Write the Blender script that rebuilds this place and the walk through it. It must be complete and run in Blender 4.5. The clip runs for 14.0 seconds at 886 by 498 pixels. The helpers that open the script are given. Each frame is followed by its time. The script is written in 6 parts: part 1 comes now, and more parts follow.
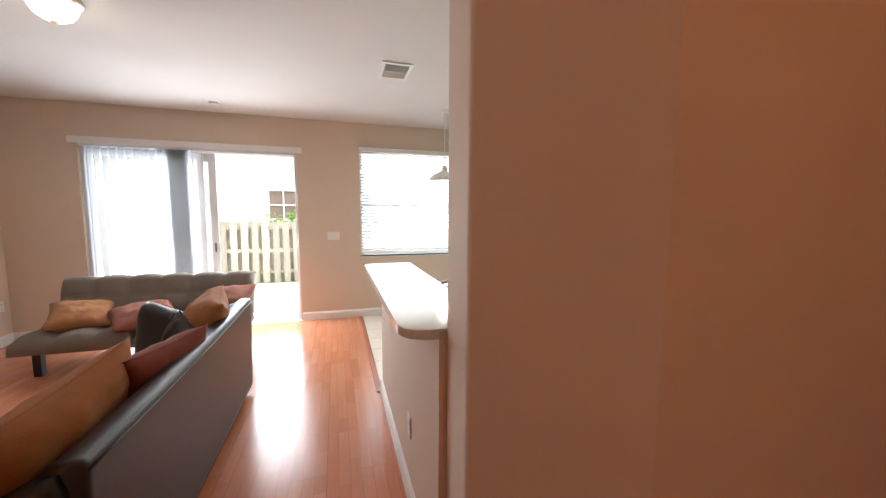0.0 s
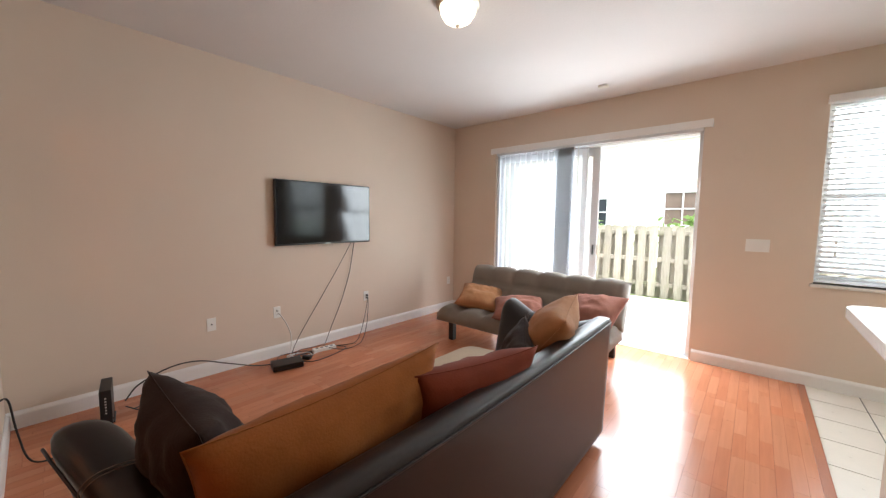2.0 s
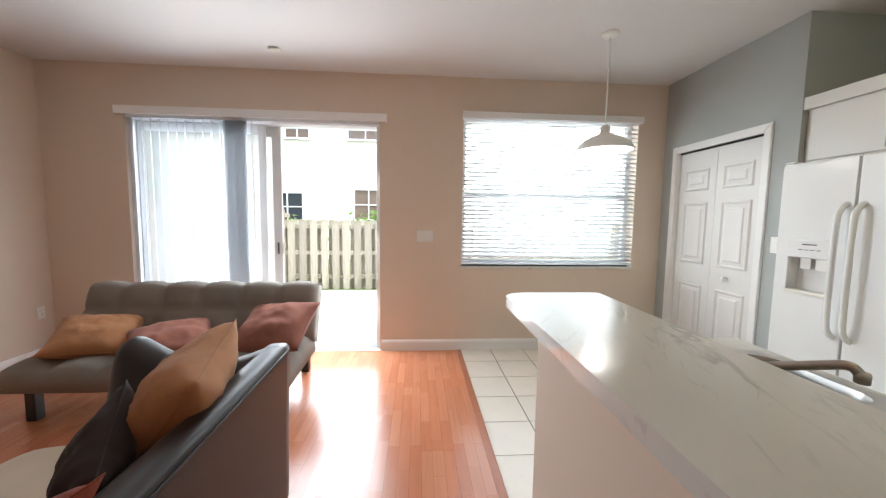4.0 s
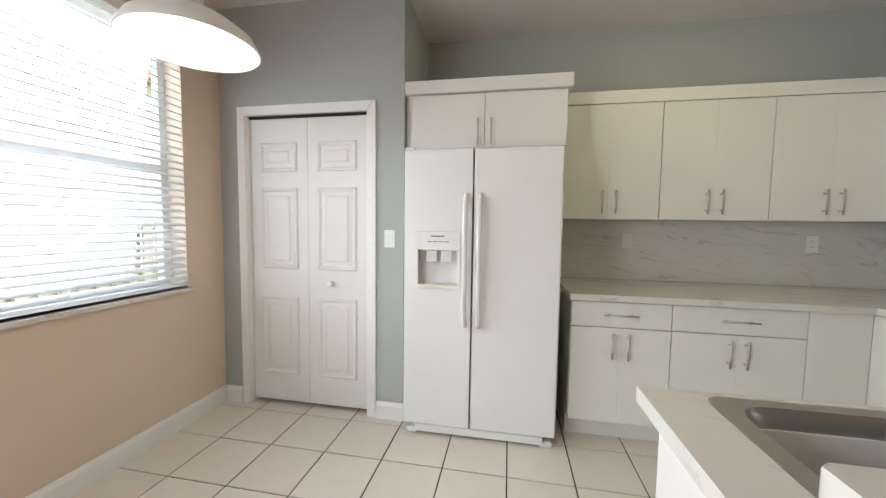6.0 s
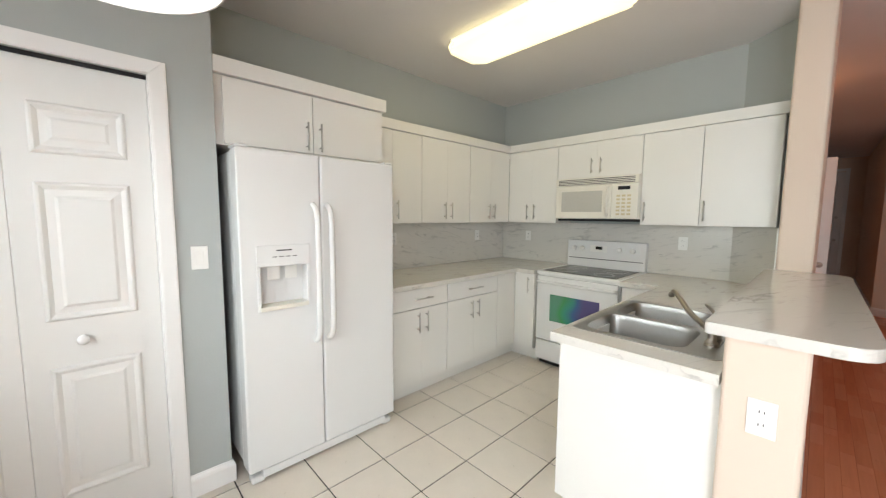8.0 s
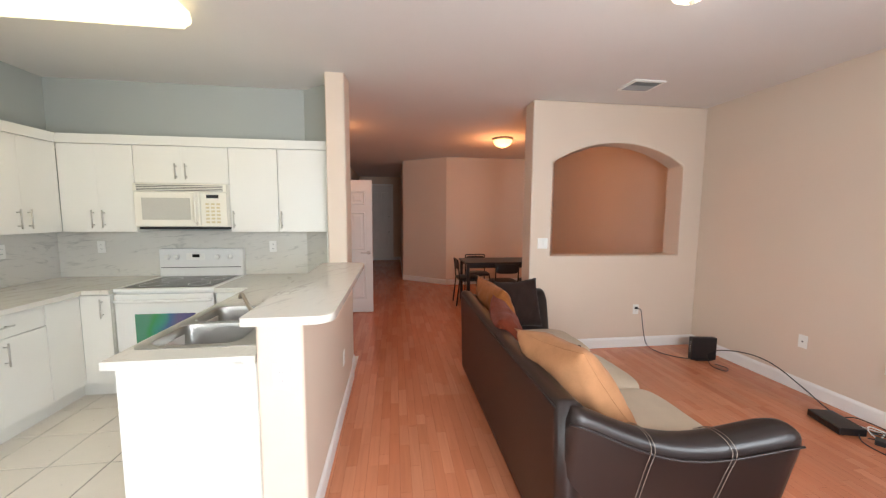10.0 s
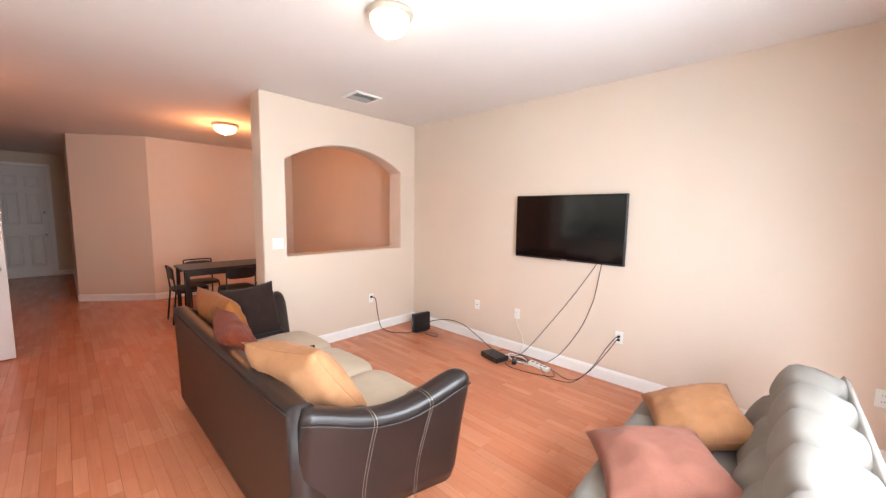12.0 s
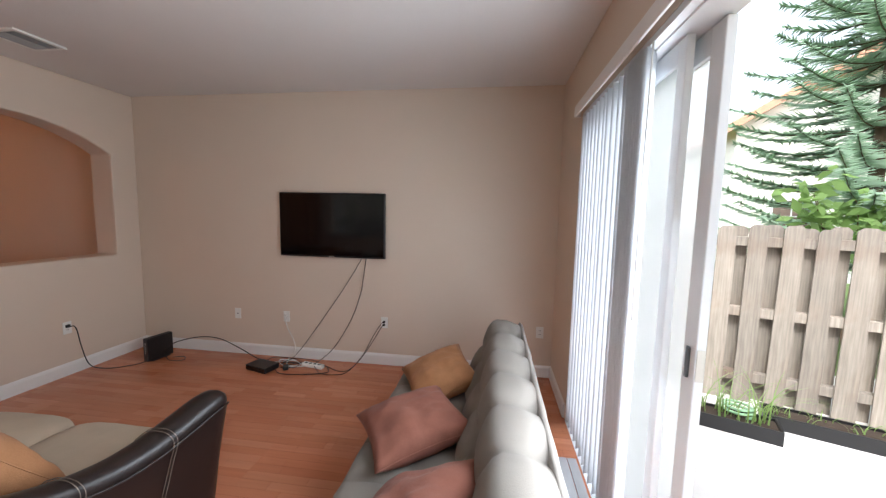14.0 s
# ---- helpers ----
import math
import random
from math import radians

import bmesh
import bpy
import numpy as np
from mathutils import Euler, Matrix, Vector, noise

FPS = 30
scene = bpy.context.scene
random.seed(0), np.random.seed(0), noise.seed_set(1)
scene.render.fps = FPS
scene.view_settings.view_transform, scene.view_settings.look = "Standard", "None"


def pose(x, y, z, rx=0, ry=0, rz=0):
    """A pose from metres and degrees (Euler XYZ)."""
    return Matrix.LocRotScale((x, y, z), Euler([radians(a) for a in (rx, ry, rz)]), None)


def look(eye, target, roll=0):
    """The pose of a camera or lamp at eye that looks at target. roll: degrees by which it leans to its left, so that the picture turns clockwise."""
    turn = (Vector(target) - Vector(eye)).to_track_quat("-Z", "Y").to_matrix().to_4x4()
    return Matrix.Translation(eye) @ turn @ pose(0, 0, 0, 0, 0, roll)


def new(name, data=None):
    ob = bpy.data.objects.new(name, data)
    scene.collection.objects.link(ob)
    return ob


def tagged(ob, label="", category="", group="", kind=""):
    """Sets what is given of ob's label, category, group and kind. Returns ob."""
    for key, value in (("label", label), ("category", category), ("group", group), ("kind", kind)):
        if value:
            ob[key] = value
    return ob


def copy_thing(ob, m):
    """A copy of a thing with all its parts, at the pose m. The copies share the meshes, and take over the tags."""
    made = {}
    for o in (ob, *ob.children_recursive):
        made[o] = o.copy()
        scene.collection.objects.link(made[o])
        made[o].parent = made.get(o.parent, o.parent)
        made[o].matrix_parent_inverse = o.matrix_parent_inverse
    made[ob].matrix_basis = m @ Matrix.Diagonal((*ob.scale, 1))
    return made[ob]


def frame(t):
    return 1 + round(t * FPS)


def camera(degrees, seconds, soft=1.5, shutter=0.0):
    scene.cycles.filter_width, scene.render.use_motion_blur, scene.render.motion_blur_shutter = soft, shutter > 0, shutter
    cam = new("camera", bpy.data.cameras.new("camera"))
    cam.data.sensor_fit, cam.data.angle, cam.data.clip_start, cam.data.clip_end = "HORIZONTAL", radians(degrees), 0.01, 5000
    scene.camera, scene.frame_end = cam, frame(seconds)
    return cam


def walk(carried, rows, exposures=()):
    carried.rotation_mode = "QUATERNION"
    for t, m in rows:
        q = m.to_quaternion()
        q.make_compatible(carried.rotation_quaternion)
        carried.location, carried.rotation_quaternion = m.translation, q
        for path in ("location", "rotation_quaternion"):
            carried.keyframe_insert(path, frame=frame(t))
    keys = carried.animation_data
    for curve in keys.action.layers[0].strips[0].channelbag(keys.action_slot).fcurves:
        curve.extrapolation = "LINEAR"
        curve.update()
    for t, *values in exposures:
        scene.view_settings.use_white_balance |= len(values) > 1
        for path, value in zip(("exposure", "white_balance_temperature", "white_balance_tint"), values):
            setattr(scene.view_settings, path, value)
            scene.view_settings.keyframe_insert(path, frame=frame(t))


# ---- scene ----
cam = camera(102.1, 14.0, soft=1.3)
PATH = [
    (0, (3.594, -5.249, 1.498), (4.162, -3.341, 1.303), 0.3),
    (0.5, (3.54, -5.076, 1.421), (3.321, -3.096, 1.241), 0.5),
    (1, (3.52, -4.865, 1.369), (2.624, -3.085, 1.195), 0.6),
    (1.5, (3.518, -4.565, 1.367), (2.241, -3.035, 1.198), 0.7),
    (2, (3.538, -4.307, 1.393), (2.227, -2.805, 1.224), 0.7),
    (2.5, (3.533, -4.128, 1.377), (2.238, -2.613, 1.212), 0.7),
    (3, (3.487, -3.95, 1.366), (2.419, -2.267, 1.196), 0.6),
    (3.5, (3.446, -3.811, 1.368), (2.862, -1.906, 1.195), 0.6),
    (4, (3.482, -3.625, 1.37), (3.622, -1.637, 1.198), 0.8),
    (4.2, (3.535, -3.526, 1.395), (4.027, -1.597, 1.209), 0.9),
    (6.3, (3.955, -1.726, 1.291), (5.947, -1.611, 1.163), 0.6),
    (6.5, (3.99, -1.58, 1.303), (5.981, -1.702, 1.154), 0.2),
    (7, (4.08, -1.293, 1.318), (5.965, -1.939, 1.15), 0.3),
    (7.5, (4.067, -1.062, 1.379), (5.736, -2.149, 1.195), 0.3),
    (8, (3.948, -0.909, 1.421), (5.391, -2.282, 1.238), 0.4),
    (8.5, (3.795, -0.813, 1.47), (4.983, -2.412, 1.288), 0.4),
    (9, (3.672, -0.773, 1.512), (4.394, -2.629, 1.328), 0.2),
    (9.2, (3.626, -0.758, 1.519), (4.124, -2.686, 1.334), 0.2),
    (11.3, (3.443, -0.681, 1.53), (2.387, -2.369, 1.339), 0.7),
    (11.5, (3.42, -0.664, 1.525), (2.267, -2.286, 1.337), 0.7),
    (12, (3.454, -0.67, 1.566), (2.005, -2.034, 1.364), 0.8),
    (12.5, (3.425, -0.606, 1.562), (1.719, -1.632, 1.369), 0.7),
    (13, (3.43, -0.599, 1.581), (1.534, -1.204, 1.383), 1.0),
    (13.5, (3.44, -0.579, 1.588), (1.478, -0.915, 1.387), 1.0),
    (14, (3.477, -0.602, 1.577), (1.505, -0.875, 1.378), 1.2),
]
GAP = [
    (4.7, (3.55, -3.20, 1.385), (4.73, -1.61, 1.195), 0.9),
    (5.25, (3.56, -2.74, 1.355), (5.18, -1.58, 1.18), 0.8),
    (5.8, (3.69, -2.22, 1.32), (5.61, -1.69, 1.17), 0.7),
]
walk(cam, [(t, look(eye, target, roll)) for t, eye, target, roll in sorted(PATH + GAP)],
     exposures=[(0, 2.1, 6350, 10), (0.5, 2.1, 6300, 9), (1, 2.1, 6250, 8), (2, 2.05, 6250, 8), (3, 2.0, 6190, 8), (4, 1.82, 6110, 8), (6.3, 1.9, 6260, 9), (7.5, 2.01, 6280, 9), (9, 2.15, 6320, 9),
                (11.3, 2.93, 6150, 10), (12.0, 3.12, 6100, 9), (12.6, 2.98, 6100, 10), (13, 2.3, 6080, 10), (13.5, 1.8, 6060, 10), (14, 1.56, 6050, 10)])

# ---- world, sun, lamps ----
world = bpy.data.worlds.new("world")
scene.world = world
world.use_nodes = True
wn = world.node_tree
sky = wn.nodes.new("ShaderNodeTexSky")
sky.sky_type = "NISHITA"
sky.sun_disc = False
sky.sun_elevation = radians(58)
sky.sun_rotation = radians(117)
sky.air_density, sky.dust_density, sky.ozone_density = 1.2, 4.0, 0.5
overcast = wn.nodes.new("ShaderNodeHueSaturation")
overcast.inputs["Saturation"].default_value, overcast.inputs["Value"].default_value = 0.3, 1.15
wn.links.new(sky.outputs["Color"], overcast.inputs["Color"])
wn.links.new(overcast.outputs["Color"], wn.nodes["Background"].inputs["Color"])
wn.nodes["Background"].inputs["Strength"].default_value = 0.15
sun_data = bpy.data.lights.new("sun", "SUN")
sun_data.energy, sun_data.angle, sun_data.color = 0.9, radians(10), (1.0, 0.97, 0.92)
sun = new("sun", sun_data)
sun.matrix_world = look((5, -2.5, 9), (0.0, 0.0, 1.0))


def area_lamp(name, eye, target, sx, sy, watts, colour):
    d = bpy.data.lights.new(name, "AREA")
    d.shape, d.size, d.size_y, d.energy, d.color = "RECTANGLE", sx, sy, watts, colour
    ob = new(name, d)
    ob.matrix_world = look(eye, target)
    return ob


def point_lamp(name, at, watts, colour, radius):
    d = bpy.data.lights.new(name, "POINT")
    d.energy, d.color, d.shadow_soft_size = watts, colour, radius
    ob = new(name, d)
    ob.location = at
    return ob


# daylight in the two openings of the back wall
for z in (0.58, 1.20, 1.82):
    area_lamp("daylight_door", (2.6, 0.02, z), (2.6, -2.98, z - 1.1), 0.96, 0.62, 5.8, (0.90, 0.955, 1.0))
area_lamp("daylight_blind", (1.4, 0.078, 1.13), (1.4, -3, 1.13), 1.2, 2.15, 12, (0.90, 0.955, 1.0))
area_lamp("daylight_window", (4.82, 0.24, 1.65), (4.82, -3, 1.2), 1.7, 1.4, 5.4, (0.88, 0.955, 1.0))
point_lamp("bulb_living", (2.035, -2.47, 2.50), 0.2, (1.0, 0.86, 0.66), 0.10)
point_lamp("bulb_dining", (1.81, -6.43, 2.44), 4.2, (1.0, 0.35, 0.12), 0.12)
point_lamp("bulb_hall", (4.38, -5.95, 2.44), 1.1, (1.0, 0.36, 0.12), 0.10)
point_lamp("bulb_pendant", (4.895, -0.93, 1.90), 1.7, (1.0, 0.96, 0.9), 0.06)
for x in (5.05, 5.69):
    point_lamp("tube_kitchen", (x, -3.06, 2.60), 0.7, (1.0, 0.88, 0.5), 0.12)


# ---- materials ----
def srgb(r, g, b):
    return tuple((c / 255 / 12.92) if c / 255 <= 0.04045 else ((c / 255 + 0.055) / 1.055) ** 2.4 for c in (r, g, b)) + (1,)


def material(name, colour, rough=0.6, metal=0.0, vary=0.08, scale=6.0, fine=0.0, bump=0.0, bump_scale=120.0, spec=0.5,
             stretch=(1, 1, 1), per_object=0.0, coat=0.0, dirt=None, dirt_amount=0.3, rough_vary=0.0):
    """Colour varied by a large and a fine noise, with a bump."""
    m = bpy.data.materials.new(name)
    m.use_nodes = True
    nt = m.node_tree
    p = nt.nodes["Principled BSDF"]
    p.inputs["Roughness"].default_value, p.inputs["Metallic"].default_value = rough, metal
    p.inputs["Specular IOR Level"].default_value, p.inputs["Coat Weight"].default_value = spec, coat
    tc = nt.nodes.new("ShaderNodeTexCoord")
    mp = nt.nodes.new("ShaderNodeMapping")
    mp.inputs["Scale"].default_value = stretch
    nt.links.new(tc.outputs["Object"], mp.inputs["Vector"])
    n1 = nt.nodes.new("ShaderNodeTexNoise")
    n1.inputs["Scale"].default_value, n1.inputs["Detail"].default_value = scale, 4
    nt.links.new(mp.outputs[0], n1.inputs["Vector"])
    c = srgb(*colour)
    mix = nt.nodes.new("ShaderNodeMix")
    mix.data_type = "RGBA"
    a = tuple(x * (1 - vary) for x in c[:3]) + (1,)
    b = tuple(min(1, x * (1 + vary)) for x in c[:3]) + (1,)
    mix.inputs["A"].default_value, mix.inputs["B"].default_value = a, b
    nt.links.new(n1.outputs["Fac"], mix.inputs["Factor"])
    out = mix.outputs["Result"]
    n2 = nt.nodes.new("ShaderNodeTexNoise")
    n2.inputs["Scale"].default_value, n2.inputs["Detail"].default_value = bump_scale, 3
    nt.links.new(mp.outputs[0], n2.inputs["Vector"])
    if fine:
        hs = nt.nodes.new("ShaderNodeHueSaturation")
        mr = nt.nodes.new("ShaderNodeMapRange")
        mr.inputs["To Min"].default_value, mr.inputs["To Max"].default_value = 1 - fine, 1 + fine
        nt.links.new(n2.outputs["Fac"], mr.inputs["Value"])
        nt.links.new(mr.outputs[0], hs.inputs["Value"])
        nt.links.new(out, hs.inputs["Color"])
        out = hs.outputs["Color"]
    if per_object:
        oi = nt.nodes.new("ShaderNodeObjectInfo")
        hs = nt.nodes.new("ShaderNodeHueSaturation")
        mr = nt.nodes.new("ShaderNodeMapRange")
        mr.inputs["To Min"].default_value, mr.inputs["To Max"].default_value = 1 - per_object, 1 + per_object
        nt.links.new(oi.outputs["Random"], mr.inputs["Value"])
        nt.links.new(mr.outputs[0], hs.inputs["Value"])
        nt.links.new(out, hs.inputs["Color"])
        out = hs.outputs["Color"]
    if dirt:
        n3 = nt.nodes.new("ShaderNodeTexNoise")
        n3.inputs["Scale"].default_value, n3.inputs["Detail"].default_value = scale * 0.6, 6
        nt.links.new(tc.outputs["Object"], n3.inputs["Vector"])
        rp = nt.nodes.new("ShaderNodeMapRange")
        rp.inputs["From Min"].default_value, rp.inputs["From Max"].default_value = 0.5, 0.7
        rp.inputs["To Max"].default_value = dirt_amount
        nt.links.new(n3.outputs["Fac"], rp.inputs["Value"])
        mx = nt.nodes.new("ShaderNodeMix")
        mx.data_type = "RGBA"
        mx.inputs["B"].default_value = srgb(*dirt)
        nt.links.new(rp.outputs[0], mx.inputs["Factor"])
        nt.links.new(out, mx.inputs["A"])
        out = mx.outputs["Result"]
    nt.links.new(out, p.inputs["Base Color"])
    if rough_vary:
        rr = nt.nodes.new("ShaderNodeMapRange")
        rr.inputs["To Min"].default_value, rr.inputs["To Max"].default_value = rough - rough_vary, rough + rough_vary
        nt.links.new(n1.outputs["Fac"], rr.inputs["Value"])
        nt.links.new(rr.outputs[0], p.inputs["Roughness"])
    if bump:
        bp = nt.nodes.new("ShaderNodeBump")
        bp.inputs["Strength"].default_value, bp.inputs["Distance"].default_value = bump, 0.004
        nt.links.new(n2.outputs["Fac"], bp.inputs["Height"])
        nt.links.new(bp.outputs[0], p.inputs["Normal"])
    return m


def glow(name, colour, strength):
    m = bpy.data.materials.new(name)
    m.use_nodes = True
    p = m.node_tree.nodes["Principled BSDF"]
    p.inputs["Base Color"].default_value = srgb(*colour)
    p.inputs["Emission Color"].default_value = srgb(*colour)
    p.inputs["Emission Strength"].default_value = strength
    return m


def glass(name, rough=0.0):
    m = bpy.data.materials.new(name)
    m.use_nodes = True
    p = m.node_tree.nodes["Principled BSDF"]
    p.inputs["Base Color"].default_value = (0.97, 0.99, 0.98, 1)
    p.inputs["Transmission Weight"].default_value, p.inputs["Roughness"].default_value, p.inputs["IOR"].default_value = 1, rough, 1.02
    return m


def hazy_glass(name, veil):
    """Glass mixed with a near-white translucent layer, patchy by noise."""
    m = glass(name)
    nt = m.node_tree
    film = nt.nodes.new("ShaderNodeBsdfTranslucent")
    film.inputs["Color"].default_value = (0.93, 0.94, 0.95, 1)
    mx = nt.nodes.new("ShaderNodeMixShader")
    tc = nt.nodes.new("ShaderNodeTexCoord")
    no = nt.nodes.new("ShaderNodeTexNoise")
    no.inputs["Scale"].default_value, no.inputs["Detail"].default_value = 2.5, 5
    ramp = nt.nodes.new("ShaderNodeMapRange")
    ramp.inputs["To Min"].default_value, ramp.inputs["To Max"].default_value = veil - 0.08, veil + 0.08
    nt.links.new(tc.outputs["Object"], no.inputs["Vector"])
    nt.links.new(no.outputs["Fac"], ramp.inputs["Value"])
    nt.links.new(ramp.outputs[0], mx.inputs["Fac"])
    nt.links.new(nt.nodes["Principled BSDF"].outputs[0], mx.inputs[1])
    nt.links.new(film.outputs[0], mx.inputs[2])
    nt.links.new(mx.outputs[0], nt.nodes["Material Output"].inputs["Surface"])
    return m


def translucent(name, colour, share=0.5):
    m = bpy.data.materials.new(name)
    m.use_nodes = True
    nt = m.node_tree
    p = nt.nodes["Principled BSDF"]
    p.inputs["Base Color"].default_value, p.inputs["Roughness"].default_value = srgb(*colour), 0.5
    tr = nt.nodes.new("ShaderNodeBsdfTranslucent")
    tr.inputs["Color"].default_value = srgb(*colour)
    mx = nt.nodes.new("ShaderNodeMixShader")
    mx.inputs["Fac"].default_value = share
    nt.links.new(p.outputs[0], mx.inputs[1])
    nt.links.new(tr.outputs[0], mx.inputs[2])
    nt.links.new(mx.outputs[0], nt.nodes["Material Output"].inputs["Surface"])
    return m


def marble(name, scale, turn):
    """White stone with thin broken grey streaks, stretched by scale and turned, over a faint cloud."""
    m = material(name, (216, 213, 205), 0.12, vary=0.035, scale=3, spec=0.5)
    nt = m.node_tree
    p = nt.nodes["Principled BSDF"]
    tc = nt.nodes.new("ShaderNodeTexCoord")
    mp = nt.nodes.new("ShaderNodeMapping")
    mp.vector_type = "TEXTURE"
    mp.inputs["Rotation"].default_value = [radians(a) for a in turn]
    mp.inputs["Scale"].default_value = [1 / v for v in scale]
    nt.links.new(tc.outputs["Object"], mp.inputs["Vector"])
    share = None
    for size, low, high, depth in ((1.0, 0.46, 0.66, 0.5), (2.3, 0.52, 0.70, 0.34)):
        w = nt.nodes.new("ShaderNodeTexNoise")
        w.inputs["Scale"].default_value, w.inputs["Detail"].default_value, w.inputs["Distortion"].default_value = 1.3 * size, 7, 0.7
        nt.links.new(mp.outputs[0], w.inputs["Vector"])
        ramp = nt.nodes.new("ShaderNodeValToRGB")
        e = ramp.color_ramp.elements
        e[0].position, e[0].color = 0.478, (0, 0, 0, 1)
        e[1].position, e[1].color = 0.535, (0, 0, 0, 1)
        mid = e.new(0.497)
        mid.color = (1, 1, 1, 1)
        nt.links.new(w.outputs["Fac"], ramp.inputs["Fac"])
        n2 = nt.nodes.new("ShaderNodeTexNoise")
        n2.inputs["Scale"].default_value, n2.inputs["Detail"].default_value = 2.4 * size, 2
        nt.links.new(mp.outputs[0], n2.inputs["Vector"])
        gate = nt.nodes.new("ShaderNodeMapRange")
        gate.inputs["From Min"].default_value, gate.inputs["From Max"].default_value = low, high
        gate.inputs["To Max"].default_value = depth
        nt.links.new(n2.outputs["Fac"], gate.inputs["Value"])
        mul = nt.nodes.new("ShaderNodeMath")
        mul.operation = "MULTIPLY"
        nt.links.new(ramp.outputs["Color"], mul.inputs[0])
        nt.links.new(gate.outputs[0], mul.inputs[1])
        if share is None:
            share = mul.outputs[0]
        else:
            top = nt.nodes.new("ShaderNodeMath")
            top.operation = "MAXIMUM"
            nt.links.new(share, top.inputs[0])
            nt.links.new(mul.outputs[0], top.inputs[1])
            share = top.outputs[0]
    mx = nt.nodes.new("ShaderNodeMix")
    mx.data_type = "RGBA"
    mx.inputs["B"].default_value = srgb(138, 136, 132)
    nt.links.new(share, mx.inputs["Factor"])
    old = p.inputs["Base Color"].links[0].from_socket
    nt.links.new(old, mx.inputs["A"])
    nt.links.new(mx.outputs["Result"], p.inputs["Base Color"])
    return m


def laminate(name):
    """Three-strip cherry laminate: strips along y, each board with its own tone."""
    m = bpy.data.materials.new(name)
    m.use_nodes = True
    nt = m.node_tree
    p = nt.nodes["Principled BSDF"]
    p.inputs["Roughness"].default_value, p.inputs["Specular IOR Level"].default_value = 0.27, 0.62
    oi = nt.nodes.new("ShaderNodeObjectInfo")
    tc = nt.nodes.new("ShaderNodeTexCoord")
    shift = nt.nodes.new("ShaderNodeVectorMath")
    shift.operation = "MULTIPLY_ADD"
    comb = nt.nodes.new("ShaderNodeCombineXYZ")
    nt.links.new(oi.outputs["Random"], comb.inputs["Y"])
    nt.links.new(oi.outputs["Random"], comb.inputs["Z"])
    nt.links.new(comb.outputs[0], shift.inputs[0])
    shift.inputs[1].default_value = (0, 37.0, 11.0)
    nt.links.new(tc.outputs["Object"], shift.inputs[2])
    swap = nt.nodes.new("ShaderNodeMapping")
    swap.inputs["Rotation"].default_value = (0, 0, radians(90))
    nt.links.new(shift.outputs[0], swap.inputs["Vector"])
    br = nt.nodes.new("ShaderNodeTexBrick")
    br.inputs["Scale"].default_value, br.inputs["Brick Width"].default_value, br.inputs["Row Height"].default_value = 1.0, 0.41, 0.065
    br.inputs["Mortar Size"].default_value, br.inputs["Bias"].default_value = 0.0006, 0.0
    br.inputs["Color1"].default_value, br.inputs["Color2"].default_value = srgb(203, 135, 100), srgb(191, 118, 84)
    br.inputs["Mortar"].default_value = srgb(140, 78, 52)
    nt.links.new(swap.outputs[0], br.inputs["Vector"])
    mp = nt.nodes.new("ShaderNodeMapping")
    mp.inputs["Scale"].default_value = (42, 2.6, 1)
    nt.links.new(shift.outputs[0], mp.inputs["Vector"])
    gr = nt.nodes.new("ShaderNodeTexNoise")
    gr.inputs["Scale"].default_value, gr.inputs["Detail"].default_value, gr.inputs["Distortion"].default_value = 1.0, 5, 0.6
    nt.links.new(mp.outputs[0], gr.inputs["Vector"])
    mr = nt.nodes.new("ShaderNodeMapRange")
    mr.inputs["To Min"].default_value, mr.inputs["To Max"].default_value = 0.84, 1.16
    nt.links.new(gr.outputs["Fac"], mr.inputs["Value"])
    hs = nt.nodes.new("ShaderNodeHueSaturation")
    nt.links.new(br.outputs["Color"], hs.inputs["Color"])
    nt.links.new(mr.outputs[0], hs.inputs["Value"])
    hs2 = nt.nodes.new("ShaderNodeHueSaturation")
    mr2 = nt.nodes.new("ShaderNodeMapRange")
    mr2.inputs["To Min"].default_value, mr2.inputs["To Max"].default_value = 0.93, 1.07
    nt.links.new(oi.outputs["Random"], mr2.inputs["Value"])
    nt.links.new(mr2.outputs[0], hs2.inputs["Value"])
    nt.links.new(hs.outputs["Color"], hs2.inputs["Color"])
    nt.links.new(hs2.outputs["Color"], p.inputs["Base Color"])
    wear = nt.nodes.new("ShaderNodeTexNoise")
    wear.inputs["Scale"].default_value, wear.inputs["Detail"].default_value = 3.0, 5
    nt.links.new(shift.outputs[0], wear.inputs["Vector"])
    rr = nt.nodes.new("ShaderNodeMapRange")
    rr.inputs["To Min"].default_value, rr.inputs["To Max"].default_value = 0.18, 0.29
    nt.links.new(wear.outputs["Fac"], rr.inputs["Value"])
    nt.links.new(rr.outputs[0], p.inputs["Roughness"])
    return m


PAINT = material("beige_wall_paint", (220, 203, 186), 0.75, vary=0.03, scale=1.5, bump=0.13, bump_scale=90, spec=0.25)
GREY = material("grey_wall_paint", (177, 181, 178), 0.75, vary=0.03, scale=1.5, bump=0.13, bump_scale=90, spec=0.25)
CEIL = material("ceiling_paint", (226, 222, 219), 0.9, vary=0.03, scale=2, bump=0.35, bump_scale=70, spec=0.1)
TRIM = material("white_trim_paint", (238, 236, 233), 0.4, vary=0.02, scale=4)
DOOR = material("white_door_paint", (228, 226, 222), 0.45, vary=0.025, scale=5, bump=0.05, bump_scale=60)
CAB = material("white_cabinet_laminate", (230, 228, 222), 0.33, vary=0.02, scale=3)
